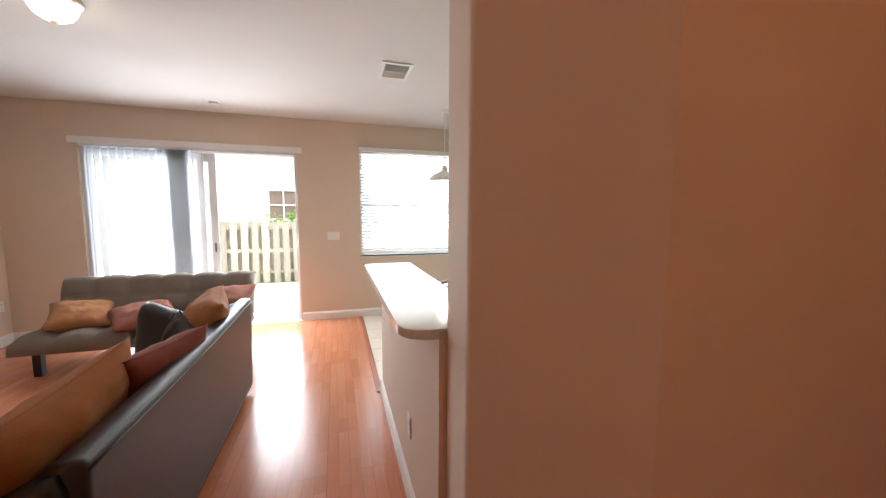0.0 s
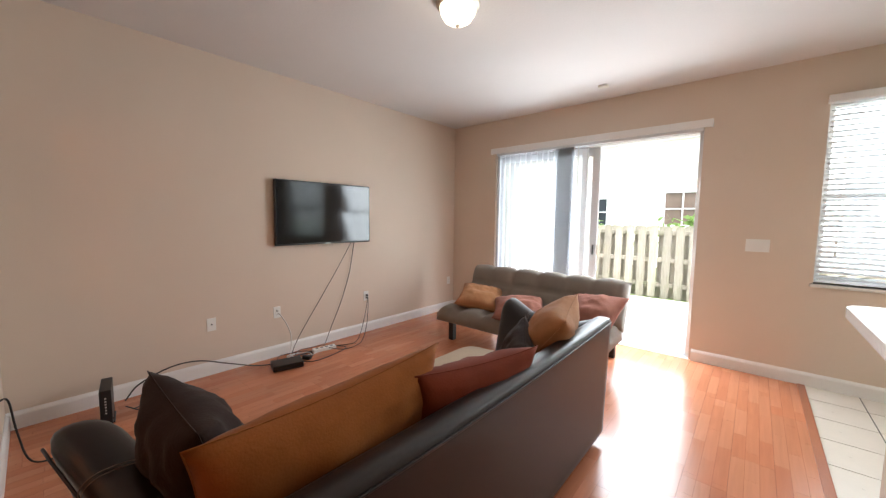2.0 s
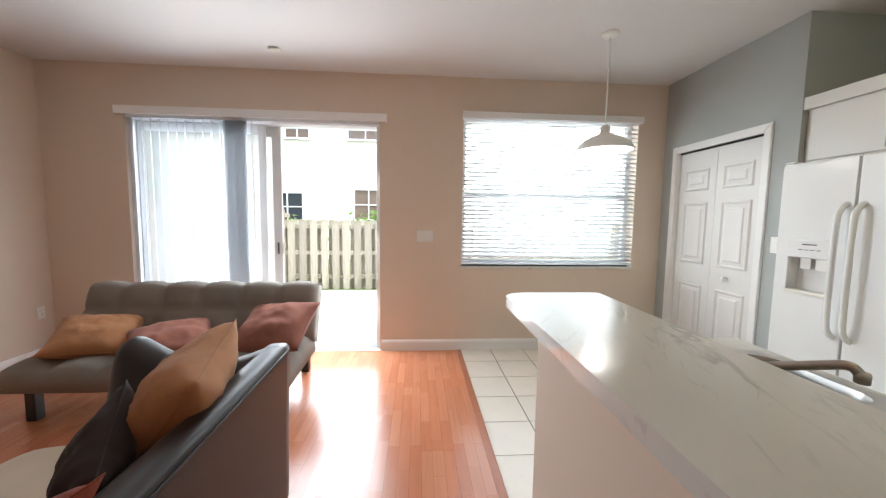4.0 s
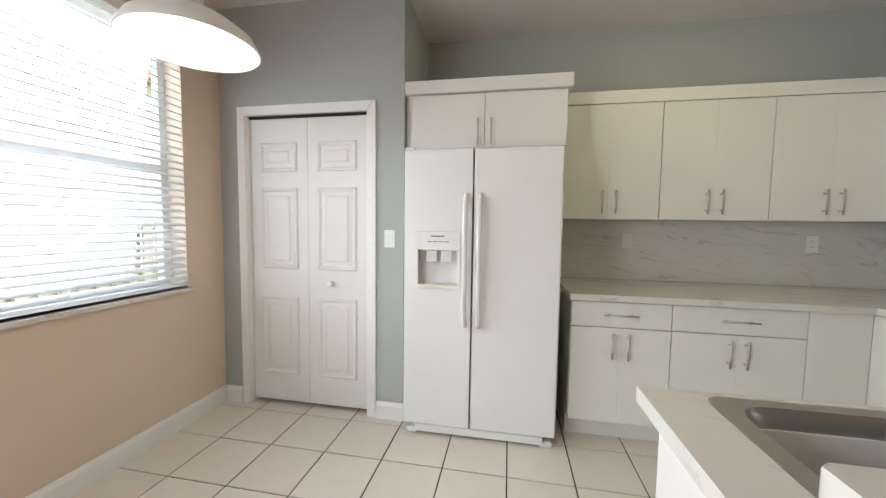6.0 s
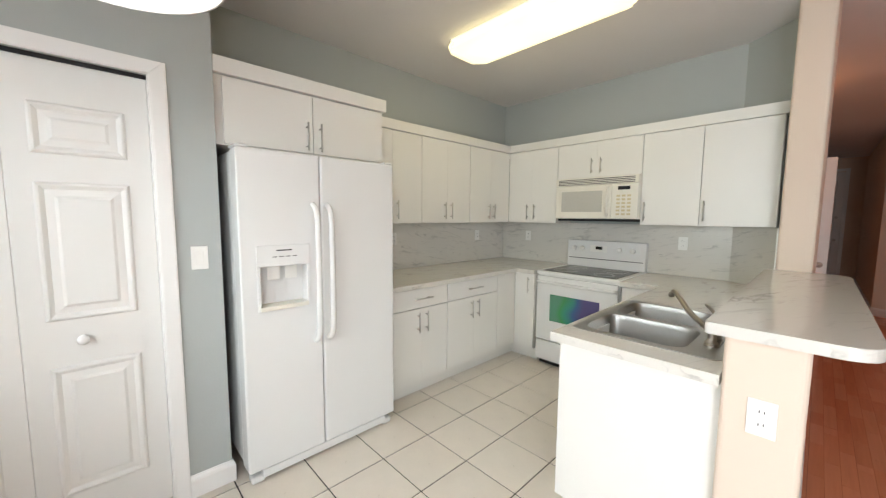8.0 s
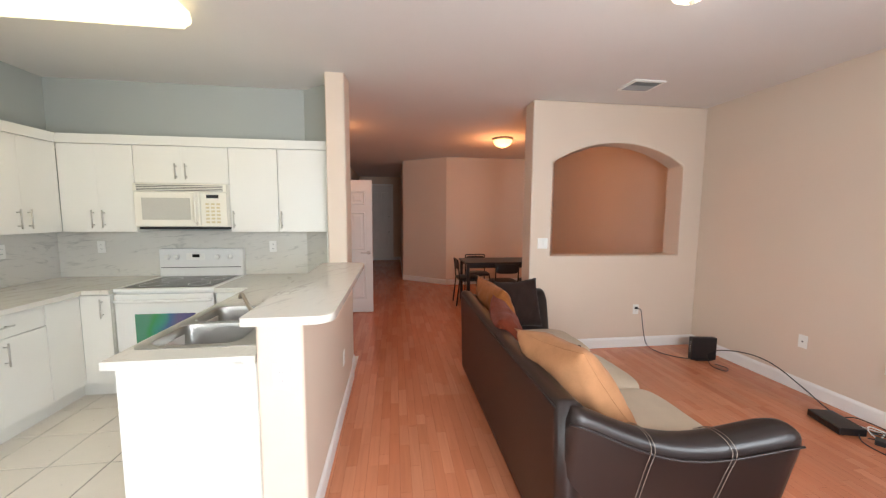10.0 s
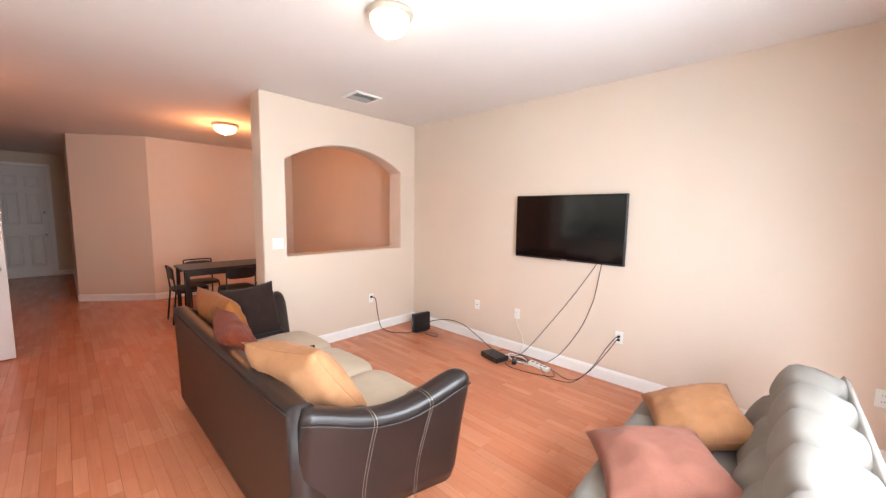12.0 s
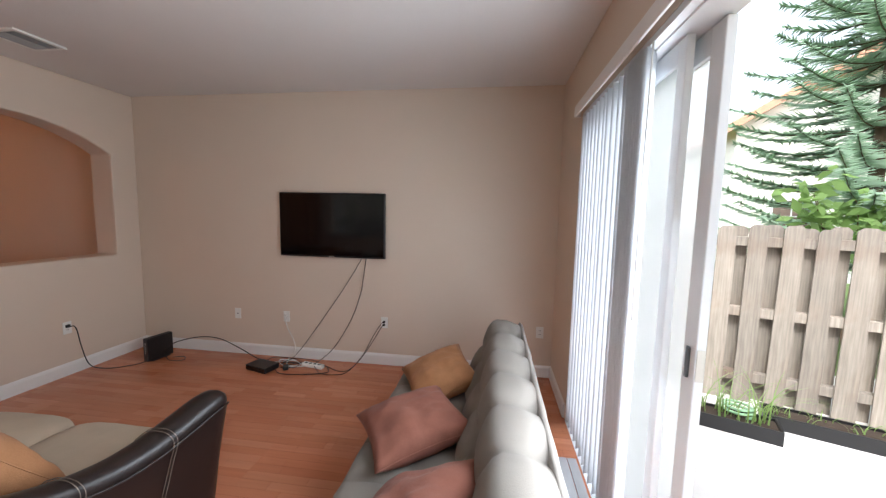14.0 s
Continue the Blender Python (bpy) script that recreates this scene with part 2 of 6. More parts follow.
APPL = material("white_enamel", (232, 232, 230), 0.22, vary=0.015, scale=3, bump=0.05, bump_scale=300)
CREAM = material("cream_plastic", (228, 224, 212), 0.35, vary=0.02, scale=6)
PLATE = material("white_plastic", (236, 235, 230), 0.35, vary=0.02, scale=20)
STEEL = material("brushed_steel", (176, 174, 170), 0.32, 1.0, vary=0.06, scale=8, stretch=(1, 30, 1), bump=0.03, bump_scale=60)
NICKEL = material("satin_nickel", (204, 201, 196), 0.4, 1.0, vary=0.05, scale=20)
DARK = material("dark_recess", (28, 27, 26), 0.7, vary=0.1)
BLACK = material("black_plastic", (22, 22, 24), 0.4, vary=0.1, scale=20)
HOB = material("black_glass", (20, 20, 22), 0.22, vary=0.1)
MARBLE = marble("white_veined_marble", (5.2, 1.3, 5.2), (0, 0, -24))
SPLASH = marble("white_veined_backsplash", (1.5, 1.5, 8.0), (9, 9, 0))
WOOD = laminate("cherry_laminate")
TILE = material("cream_floor_tile", (226, 217, 204), 0.3, vary=0.05, scale=9, fine=0.02, bump_scale=50, per_object=0.03, rough_vary=0.08)
GROUT = material("brown_grout", (62, 55, 50), 0.9, vary=0.15, scale=20)
SUB = material("floor_bed", (96, 62, 44), 0.9, vary=0.1)
METAL_STRIP = material("wooden_threshold", (166, 104, 74), 0.35, vary=0.12, scale=8, stretch=(30, 2, 1))
LEATHER = material("dark_brown_leather", (35, 26, 24), 0.37, vary=0.12, scale=3, bump=0.12, bump_scale=240, spec=0.45)
STITCH = material("pale_stitching", (124, 112, 102), 0.8)
SEATFAB = material("beige_microfibre", (196, 180, 158), 0.95, vary=0.1, scale=9, fine=0.05, bump=0.25, bump_scale=220, spec=0.15)
FUTON = material("taupe_microfibre", (136, 129, 121), 0.95, vary=0.1, scale=8, fine=0.05, bump=0.25, bump_scale=220, spec=0.15)
AMBER = material("amber_suede", (150, 91, 44), 0.9, vary=0.24, scale=13, fine=0.09, bump=0.3, bump_scale=160, spec=0.2)
GOLD = material("golden_suede", (170, 121, 84), 0.9, vary=0.24, scale=13, fine=0.09, bump=0.3, bump_scale=160, spec=0.2)
RUST = material("rust_suede", (118, 53, 33), 0.9, vary=0.24, scale=13, fine=0.09, bump=0.3, bump_scale=160, spec=0.2)
ROSE = material("rose_brown_suede", (148, 97, 82), 0.9, vary=0.22, scale=13, fine=0.08, bump=0.3, bump_scale=160, spec=0.2)
BROWN = material("dark_brown_suede", (48, 34, 30), 0.9, vary=0.2, scale=12, fine=0.07, bump=0.3, bump_scale=160, spec=0.2)
for suede in (GOLD, AMBER, RUST, ROSE, BROWN, SEATFAB, FUTON):
    suede.node_tree.nodes["Principled BSDF"].inputs["Sheen Weight"].default_value = 0.08
    suede.node_tree.nodes["Principled BSDF"].inputs["Sheen Roughness"].default_value = 0.4
LEG = material("black_wood", (30, 26, 25), 0.45, vary=0.15, scale=15)
TABLE = material("black_ash_veneer", (34, 29, 28), 0.35, vary=0.25, scale=6, stretch=(2, 30, 2))
SCREEN = material("tv_screen", (9, 9, 11), 0.09, vary=0.05)
FRAMEW = material("white_aluminium", (226, 228, 230), 0.35, vary=0.03, scale=5)
BLIND = translucent("white_vinyl_slat", (240, 241, 242), 0.6)
VSLAT = translucent("grey_white_vinyl_slat", (236, 237, 239), 0.5)
PANE = glass("clear_pane")
HAZED = hazy_glass("hazed_patio_glass", 0.5)
FENCE = material("weathered_fence_wood", (148, 138, 126), 0.9, vary=0.6, scale=4, stretch=(14, 14, 0.7), fine=0.1, bump=0.5, bump_scale=60, per_object=0.18,
                 dirt=(112, 80, 56), dirt_amount=0.45)
MOSSY = material("mossy_fence_wood", (168, 162, 148), 0.9, vary=0.45, scale=4, stretch=(14, 14, 0.7), fine=0.1, bump=0.5, bump_scale=60, per_object=0.2,
                 dirt=(112, 122, 78), dirt_amount=0.5)
CONCRETE = material("patio_concrete", (208, 203, 197), 0.85, vary=0.08, scale=4, fine=0.05, bump=0.3, bump_scale=80)
STUCCO = material("cream_stucco", (246, 241, 230), 0.9, vary=0.04, scale=2, bump=0.4, bump_scale=50)
ROOF = material("terracotta_tile", (200, 150, 122), 0.8, vary=0.2, scale=6)
SOIL = material("dark_soil", (58, 46, 36), 1.0, vary=0.3, scale=30, bump=0.8, bump_scale=60)
GRASS = material("lawn", (86, 104, 52), 1.0, vary=0.35, scale=14, fine=0.2, bump=0.8, bump_scale=120)
NEEDLE = translucent("pine_needles", (168, 190, 164), 0.55)
LEAFM = translucent("light_green_leaf", (132, 160, 92), 0.5)
BARK = material("bark", (104, 84, 66), 0.95, vary=0.3, scale=12, bump=0.6, bump_scale=60)
DOME_GLOW = glow("lit_alabaster_glass", (255, 240, 214), 0.7)
DINE_GLOW = glow("lit_amber_glass", (255, 196, 120), 0.7)
TUBE_GLOW = glow("lit_acrylic_diffuser", (255, 240, 186), 0.36)
BULB_GLOW = glow("lit_bulb", (255, 246, 228), 2.0)


# ---- mesh helpers ----
def mesh_object(name, bm, mat, smooth=False):
    me = bpy.data.meshes.new(name)
    bmesh.ops.recalc_face_normals(bm, faces=bm.faces)
    bm.to_mesh(me)
    bm.free()
    for m in (mat if isinstance(mat, (list, tuple)) else [mat]):
        me.materials.append(m)
    if smooth:
        me.polygons.foreach_set("use_smooth", [True] * len(me.polygons))
    return new(name, me)


def part(name, bm, mat, parent, label="", smooth=False, at=None):
    ob = mesh_object(name, bm, mat, smooth)
    ob.parent = parent
    if at is not None:
        ob.matrix_basis = at
    if label:
        tagged(ob, label)
    return ob


def thing(name, at, label, category, group="", kind=""):
    ob = new(name)
    ob.empty_display_size = 0.1
    ob.matrix_basis = at
    return tagged(ob, label, category, group, kind)


def add_box(bm, x0, y0, z0, x1, y1, z1, bevel=0.0, segments=2, mi=0):
    vs = [bm.verts.new((x, y, z)) for z in (z0, z1) for y in (y0, y1) for x in (x0, x1)]
    fs = [bm.faces.new([vs[i] for i in f]) for f in ((0, 2, 3, 1), (4, 5, 7, 6), (0, 1, 5, 4), (2, 6, 7, 3), (0, 4, 6, 2), (1, 3, 7, 5))]
    for f in fs:
        f.material_index = mi
    if bevel:
        es = list({e for f in fs for e in f.edges})
        bmesh.ops.bevel(bm, geom=es, offset=bevel, segments=segments, affect="EDGES", profile=0.5)
    return bm


def box(x0, y0, z0, x1, y1, z1, bevel=0.0, segments=2):
    return add_box(bmesh.new(), min(x0, x1), min(y0, y1), min(z0, z1), max(x0, x1), max(y0, y1), max(z0, z1), bevel, segments)


def prism(points, z0, z1, bevel=0.0, segments=3, vertical_only=False):
    """An outline in x, y pulled up from z0 to z1."""
    bm = bmesh.new()
    lo = [bm.verts.new((x, y, z0)) for x, y in points]
    hi = [bm.verts.new((x, y, z1)) for x, y in points]
    n = len(points)
    bm.faces.new(lo[::-1])
    bm.faces.new(hi)
    up = []
    for i in range(n):
        j = (i + 1) % n
        bm.faces.new((lo[i], lo[j], hi[j], hi[i]))
        up.append(bm.edges.get((lo[i], hi[i])))
    if bevel:
        bmesh.ops.bevel(bm, geom=up if vertical_only else list(bm.edges), offset=bevel, segments=segments, affect="EDGES", profile=0.5)
    return bm


def tube(points, radius, sides=8, taper=None, bm=None):
    """A round bar along a line of points."""
    bm = bm or bmesh.new()
    pts = [Vector(p) for p in points]
    rings = []
    q = last = None
    for i, p in enumerate(pts):
        d = (pts[min(i + 1, len(pts) - 1)] - pts[max(i - 1, 0)]).normalized()
        q = d.to_track_quat("Z", "Y") if q is None else last.rotation_difference(d) @ q
        last = d
        r = radius if taper is None else radius + (taper - radius) * i / (len(pts) - 1)
        rings.append([bm.verts.new(p + q @ Vector((r * math.cos(a), r * math.sin(a), 0))) for a in (2 * math.pi * k / sides for k in range(sides))])
    for a, b in zip(rings, rings[1:]):
        for k in range(sides):
            bm.faces.new((a[k], a[(k + 1) % sides], b[(k + 1) % sides], b[k]))
    bm.faces.new(rings[0][::-1])
    bm.faces.new(rings[-1])
    return bm


def lathe(profile, sides=32):
    """A profile of (radius, z) turned about z."""
    bm = bmesh.new()
    rings = []
    for r, z in profile:
        if r < 1e-5:
            rings.append([bm.verts.new((0, 0, z))])
        else:
            rings.append([bm.verts.new((r * math.cos(2 * math.pi * k / sides), r * math.sin(2 * math.pi * k / sides), z)) for k in range(sides)])
    for a, b in zip(rings, rings[1:]):
        for k in range(sides):
            j = (k + 1) % sides
            q = [a[k % len(a)], a[j % len(a)], b[j % len(b)], b[k % len(b)]]
            q = [v for i, v in enumerate(q) if v not in q[:i]]
            if len(q) > 2:
                bm.faces.new(q)
    return bm


def spline(points, n=8):
    """Points along a smooth line through the given ones."""
    p = [Vector(v) for v in points]
    p = [2 * p[0] - p[1]] + p + [2 * p[-1] - p[-2]]
    out = []
    for i in range(1, len(p) - 2):
        for k in range(n):
            t = k / n
            a, b, c, d = p[i - 1:i + 3]
            out.append(0.5 * (2 * b + (c - a) * t + (2 * a - 5 * b + 4 * c - d) * t * t + (3 * b - a - 3 * c + d) * t ** 3))
    return out + [p[-2]]


def structure(name, bm, mat, label, category, smooth=False):
    return tagged(mesh_object(name, bm, mat, smooth), label, category, kind="structure")


# ---- structure ----
H = 2.75


def wall_with_holes(name, label, length_axis, a0, a1, near, far, holes, mat=PAINT):
    """A wall along x or y from a0 to a1 between near and far, with (a, b, z0, z1) holes through it."""
    bm = bmesh.new()
    cuts = sorted({a0, a1, *[h[0] for h in holes], *[h[1] for h in holes]})
    for a, b in zip(cuts, cuts[1:]):
        zs = [(0, H)]
        for h in holes:
            if h[0] <= a and b <= h[1]:
                zs = [(0, h[2]), (h[3], H)]
        for z0, z1 in zs:
            if z1 - z0 > 1e-4:
                lo, hi = min(near, far), max(near, far)
                if length_axis == "x":
                    add_box(bm, a, lo, z0, b, hi, z1)
                else:
                    add_box(bm, lo, a, z0, hi, b, z1)
    bmesh.ops.remove_doubles(bm, verts=bm.verts, dist=1e-5)
    return structure(name, bm, mat, label, "wall")


wall_with_holes("wall_back", "beige painted wall with the patio door and the window", "x", -0.15, 6.85, 0.0, 0.2,
                [(0.745, 3.10, -0.1, 2.30), (3.925, 5.735, 0.885, 2.40)])
wall_with_holes("wall_television", "long plain beige painted wall behind the television", "y", -8.57, 0.0, -0.15, 0.0, [])
wall_with_holes("wall_dining", "beige painted wall behind the dining table", "x", 0.0, 2.43, -8.54, -8.42, [])
structure("wall_diagonal", prism([(2.43, -8.42), (3.34, -9.15), (3.26, -9.24), (2.43, -8.54)], 0, H), PAINT, "slanting beige painted wall beside the hall", "wall")
wall_with_holes("wall_hall_west", "beige painted wall of the hall", "y", -12.8, -9.15, 3.22, 3.34, [])
wall_with_holes("wall_hall_end", "beige painted wall at the end of the hall", "x", 3.2, 4.8, -12.92, -12.8, [])
wall_with_holes("wall_hall_east", "beige painted wall of the hall with a doorway", "y", -12.8, -6.30, 4.66, 4.78, [(-7.12, -6.36, 0.0, 2.05)])
wall_with_holes("wall_recess_south", "beige painted wall in the hall recess", "x", 4.78, 5.42, -6.42, -6.30, [])
wall_with_holes("wall_recess_east", "beige painted wall in the hall recess", "y", -6.30, -4.69, 5.30, 5.42, [])
wall_with_holes("wall_closet", "plain wall inside the room behind the open door", "y", -7.4, -6.42, 5.9, 6.0, [])
wall_with_holes("wall_closet_south", "plain wall inside the room behind the open door", "x", 4.78, 6.0, -7.5, -7.4, [])
wall_with_holes("wall_closet_north", "plain wall inside the room behind the open door", "x", 5.42, 6.0, -6.42, -6.30, [])
wall_with_holes("wall_kitchen_east", "grey painted wall behind the refrigerator and cabinets", "y", -4.69, -1.34, 6.70, 6.85, [], GREY)
wall_with_holes("wall_pantry", "grey painted wall with the white bifold door", "y", -1.22, 0.0, 6.03, 6.15, [(-1.097, -0.205, 0.0, 2.03)], GREY)
structure("wall_pantry_return", prism([(6.03, -1.22), (6.15, -1.22), (6.85, -1.22), (6.85, -1.34), (6.03, -1.34)], 0, H), GREY, "grey painted return wall beside the refrigerator", "wall")
wall_with_holes("wall_pantry_back", "plain wall inside the pantry", "y", -1.22, 0.0, 6.70, 6.85, [], GREY)

# kitchen back wall, its slanting corner and the column that ends it
bm = prism([(3.962, -4.06), (4.13, -4.06), (4.13, -4.33), (4.42, -4.57), (6.70, -4.57), (6.70, -4.69), (4.235, -4.69), (3.948, -4.31)], 0, H)
for f in bm.faces:
    c = f.calc_center_median()
    if abs(f.normal.z) < 0.5 and (c.y > -4.6 and c.x > 4.125) and c.y < -4.1:
        f.material_index = 1
up = [e for e in bm.edges if abs(e.verts[0].co.z - e.verts[1].co.z) > 1 and e.verts[0].co.x < 4.2 and e.verts[0].co.y > -4.4]
bmesh.ops.bevel(bm, geom=up, offset=0.018, segments=4, affect="EDGES", profile=0.5)
structure("wall_kitchen_south", bm, [PAINT, GREY], "kitchen wall, grey inside and beige outside, ending in a column", "wall")
bm = prism([(3.935, -2.33), (4.135, -2.33), (4.135, -4.06), (3.935, -4.06)], 0, 1.052)
up = [e for e in bm.edges if abs(e.verts[0].co.z - e.verts[1].co.z) > 1 and e.verts[0].co.y > -2.4]
bmesh.ops.bevel(bm, geom=up, offset=0.018, segments=4, affect="EDGES", profile=0.5)
structure("wall_bar", bm, PAINT, "beige painted half wall under the breakfast bar", "wall")


def arch_wall():
    """The wall with the arched pass-through and its free end."""
    bm = bmesh.new()
    x0, x1, z0, zs, zt = 0.258, 1.822, 1.078, 2.10, 2.33
    half, rise = (x1 - x0) / 2, zt - zs
    rad = (half * half + rise * rise) / (2 * rise)
    a = math.asin(half / rad)
    cx, cz = (x0 + x1) / 2, zt - rad
    arc = [(cx + rad * math.sin(t), cz + rad * math.cos(t)) for t in (a - 2 * a * i / 20 for i in range(21))]
    inner = [(x0, z0), (x1, z0)] + arc
    outer = [(0.0, 0.0), (2.06, 0.0), (2.06, H), (0.0, H)]
    edges = []
    for loop in (inner, outer):
        vs = [bm.verts.new((x, -4.49, z)) for x, z in loop]
        edges += [bm.edges.new((vs[i], vs[(i + 1) % len(vs)])) for i in range(len(vs))]
    bmesh.ops.triangle_fill(bm, use_beauty=True, edges=edges)
    ext = bmesh.ops.extrude_face_region(bm, geom=list(bm.faces))
    for v in [g for g in ext["geom"] if isinstance(g, bmesh.types.BMVert)]:
        v.co.y -= 0.25
    ob = structure("wall_arch", bm, PAINT, "beige painted wall with an arched pass-through", "wall")
    mod = ob.modifiers.new("rounded", "BEVEL")
    mod.width, mod.segments, mod.limit_method, mod.angle_limit = 0.016, 3, "ANGLE", radians(50)
    return ob


arch_wall()
structure("ceiling", box(-0.15, 0.2, H, 6.85, -12.95, H + 0.12), CEIL, "white textured ceiling", "ceiling")


def baseboard(name, points, label="white painted baseboard"):
    """A moulded skirting along a line; the room is on the line's left."""
    prof = [(0.0, 0.0), (0.016, 0.0), (0.016, 0.09), (0.012, 0.102), (0.006, 0.11), (0.004, 0.116), (0.0, 0.116)]
    bm = bmesh.new()
    pts = [Vector((x, y, 0)) for x, y in points]
    rings = []
    for i, p in enumerate(pts):
        d0 = (pts[i] - pts[i - 1]).normalized() if i else (pts[1] - pts[0]).normalized()
        d1 = (pts[i + 1] - pts[i]).normalized() if i < len(pts) - 1 else d0
        n0, n1 = Vector((-d0.y, d0.x, 0)), Vector((-d1.y, d1.x, 0))
        n = (n0 + n1) / (1 + n0.dot(n1))
        rings.append([bm.verts.new(p + n * u + Vector((0, 0, z))) for u, z in prof])
    for a, b in zip(rings, rings[1:]):
        for k in range(len(prof)):
            j = (k + 1) % len(prof)
            bm.faces.new((a[k], a[j], b[j], b[k]))
    bm.faces.new(rings[0])
    bm.faces.new(rings[-1][::-1])
    return structure(name, bm, TRIM, label, "baseboard")


baseboard("baseboard_back_east", [(6.03, 0.0), (3.118, 0.0)])
baseboard("baseboard_back_west", [(0.70, 0.0), (0.0, 0.0), (0.0, -4.49), (2.06, -4.49), (2.06, -4.74), (0.0, -4.74), (0.0, -8.42), (2.43, -8.42), (3.34, -9.15), (3.34, -12.8), (3.58, -12.8)])
baseboard("baseboard_bar", [(4.235, -4.69), (3.948, -4.31), (3.960, -4.07), (3.935, -4.055), (3.935, -2.33), (4.135, -2.33)])
baseboard("baseboard_hall", [(5.30, -4.69), (4.235, -4.69)])
baseboard("baseboard_pantry", [(6.70, -1.34), (6.03, -1.34), (6.03, -1.155)])
baseboard("baseboard_pantry_north", [(6.03, -0.14), (6.03, 0.0)])
baseboard("baseboard_hall_east", [(4.66, -12.8), (4.66, -7.19)])

# ---- kitchen ----
def pull(length, vertical=True):
    """A bar pull that stands 28 mm off the front, centred on the origin."""
    r, off, half = 0.0055, 0.03, length / 2
    ax = Vector((0, 0, 1)) if vertical else Vector((1, 0, 0))
    bm = tube([ax * -half + Vector((0, -off, 0)), ax * half + Vector((0, -off, 0))], r, 10)
    for s in (-1, 1):
        p = ax * (s * half * 0.68)
        tube([p, p + Vector((0, -off, 0))], r * 0.85, 8, bm=bm)
    return bm


def front(parent, name, x0, x1, z0, z1, handle=None, hz=None, length=0.155, mat=CAB, inner=None):
    """A slab door or drawer front with its pull. handle: x of the pull, or 'across'."""
    g, pair = 0.0026, 0.0002
    left, right = (pair if inner == side else g for side in ("left", "right"))
    door = part(name, box(x0 + left, -0.019, z0 + g, x1 - right, 0.0, z1 - g, 0.001, 2), mat, parent)
    if handle == "across":
        part("handle", pull(length + 0.03, False), NICKEL, door, "brushed bar handle", True, pose((x0 + x1) / 2, -0.019, (z0 + z1) / 2))
    elif handle is not None:
        part("handle", pull(length), NICKEL, door, "brushed bar handle", True, pose(handle, -0.019, hz))
    return door


def base_unit(at, w, label, drawer=True, doors=2, depth=0.58, single_handle=None):
    u = thing("base_cabinet", at, label, "cabinet", "kitchen base cabinets")
    part("body", box(0, 0.001, 0.135, w, depth, 0.872), CAB, u)
    part("toe_kick", box(0, 0.075, 0.002, w, depth, 0.135), CAB, u)
    top = 0.715 if drawer else 0.868
    if drawer:
        front(u, "drawer", 0, w, 0.718, 0.868, "across")
    if doors == 2:
        front(u, "door", 0, w / 2, 0.138, top, w / 2 - 0.042, top - 0.105, inner="right")
        front(u, "door", w / 2, w, 0.138, top, w / 2 + 0.042, top - 0.105, inner="left")
    elif doors == 1:
        front(u, "door", 0, w, 0.138, top, single_handle, top - 0.105)
    return u


def wall_unit(at, w, z0, label, doors=2, depth=0.29, handles=None, hz=None, length=0.155, z1=2.118):
    u = thing("wall_cabinet", at, label, "cabinet", "kitchen wall cabinets")
    part("body", box(0, 0.001, z0, w, depth, z1), CAB, u)
    hz = z0 + 0.115 if hz is None else hz
    if doors == 2:
        front(u, "door", 0, w / 2, z0, z1, w / 2 - 0.042, hz, length, inner="right")
        front(u, "door", w / 2, w, z0, z1, w / 2 + 0.042, hz, length, inner="left")
    else:
        front(u, "door", 0, w, z0, z1, handles, hz, length)
    return u


EAST = lambda y, x=6.04: pose(x, y, 0, 0, 0, -90)
SOUTH = lambda x, y=-3.905: pose(x, y, 0, 0, 0, 180)
base_unit(EAST(-2.385), 0.55, "white base cabinet with one drawer and two doors beside the refrigerator", depth=0.64)
base_unit(EAST(-2.935), 0.665, "white base cabinet with one drawer above two doors", depth=0.64)
filler = thing("corner_filler", EAST(-3.60), "plain white filler panel in the cabinet corner", "cabinet panel")
part("body", box(0, 0.0, 0.135, 0.285, 0.64, 0.872), CAB, filler)
part("panel", box(0.002, -0.019, 0.138, 0.287, 0.0, 0.868, 0.002, 2), CAB, filler)
part("toe_kick", box(0, 0.075, 0.002, 0.38, 0.64, 0.135), CAB, filler)
part("toe_return", box(0.38, -0.02, 0.002, 0.392, 0.085, 0.135), CAB, filler)
base_unit(SOUTH(6.022), 0.222, "narrow white base cabinet beside the electric range", drawer=False, doors=1, depth=0.64, single_handle=0.165)
side = thing("base_cabinet", SOUTH(5.005), "white base cabinet between the range and the peninsula", "cabinet", "kitchen base cabinets")
part("body", box(0, 0.001, 0.135, 0.27, 0.64, 0.872), CAB, side)
front(side, "drawer", 0, 0.25, 0.718, 0.868)
front(side, "door", 0, 0.25, 0.138, 0.715, 0.2, 0.61)
part("toe_kick", box(0, 0.075, 0.002, 0.27, 0.64, 0.135), CAB, side)

# peninsula under the sink: fronts towards the kitchen, plain end panel
pen = thing("sink_cabinet", pose(4.70, -3.865, 0, 0, 0, 90), "white sink cabinet of the peninsula with a plain end panel", "cabinet", "kitchen base cabinets")
part("body", box(0, 0.001, 0.135, 1.47, 0.035, 0.872), CAB, pen)
part("back_panel", box(0, 0.555, 0.135, 1.47, 0.58, 0.872), CAB, pen)
part("bottom_panel", box(0, 0.035, 0.135, 1.47, 0.555, 0.16), CAB, pen)
part("toe_kick", box(0, 0.06, 0.002, 1.47, 0.58, 0.135), CAB, pen)
for k in range(2):
    front(pen, "door", 0.02 + 0.72 * k, 0.74 + 0.72 * k, 0.138, 0.715, 0.70 if k == 0 else 0.79, 0.61)
    front(pen, "drawer_front", 0.02 + 0.72 * k, 0.74 + 0.72 * k, 0.718, 0.868)
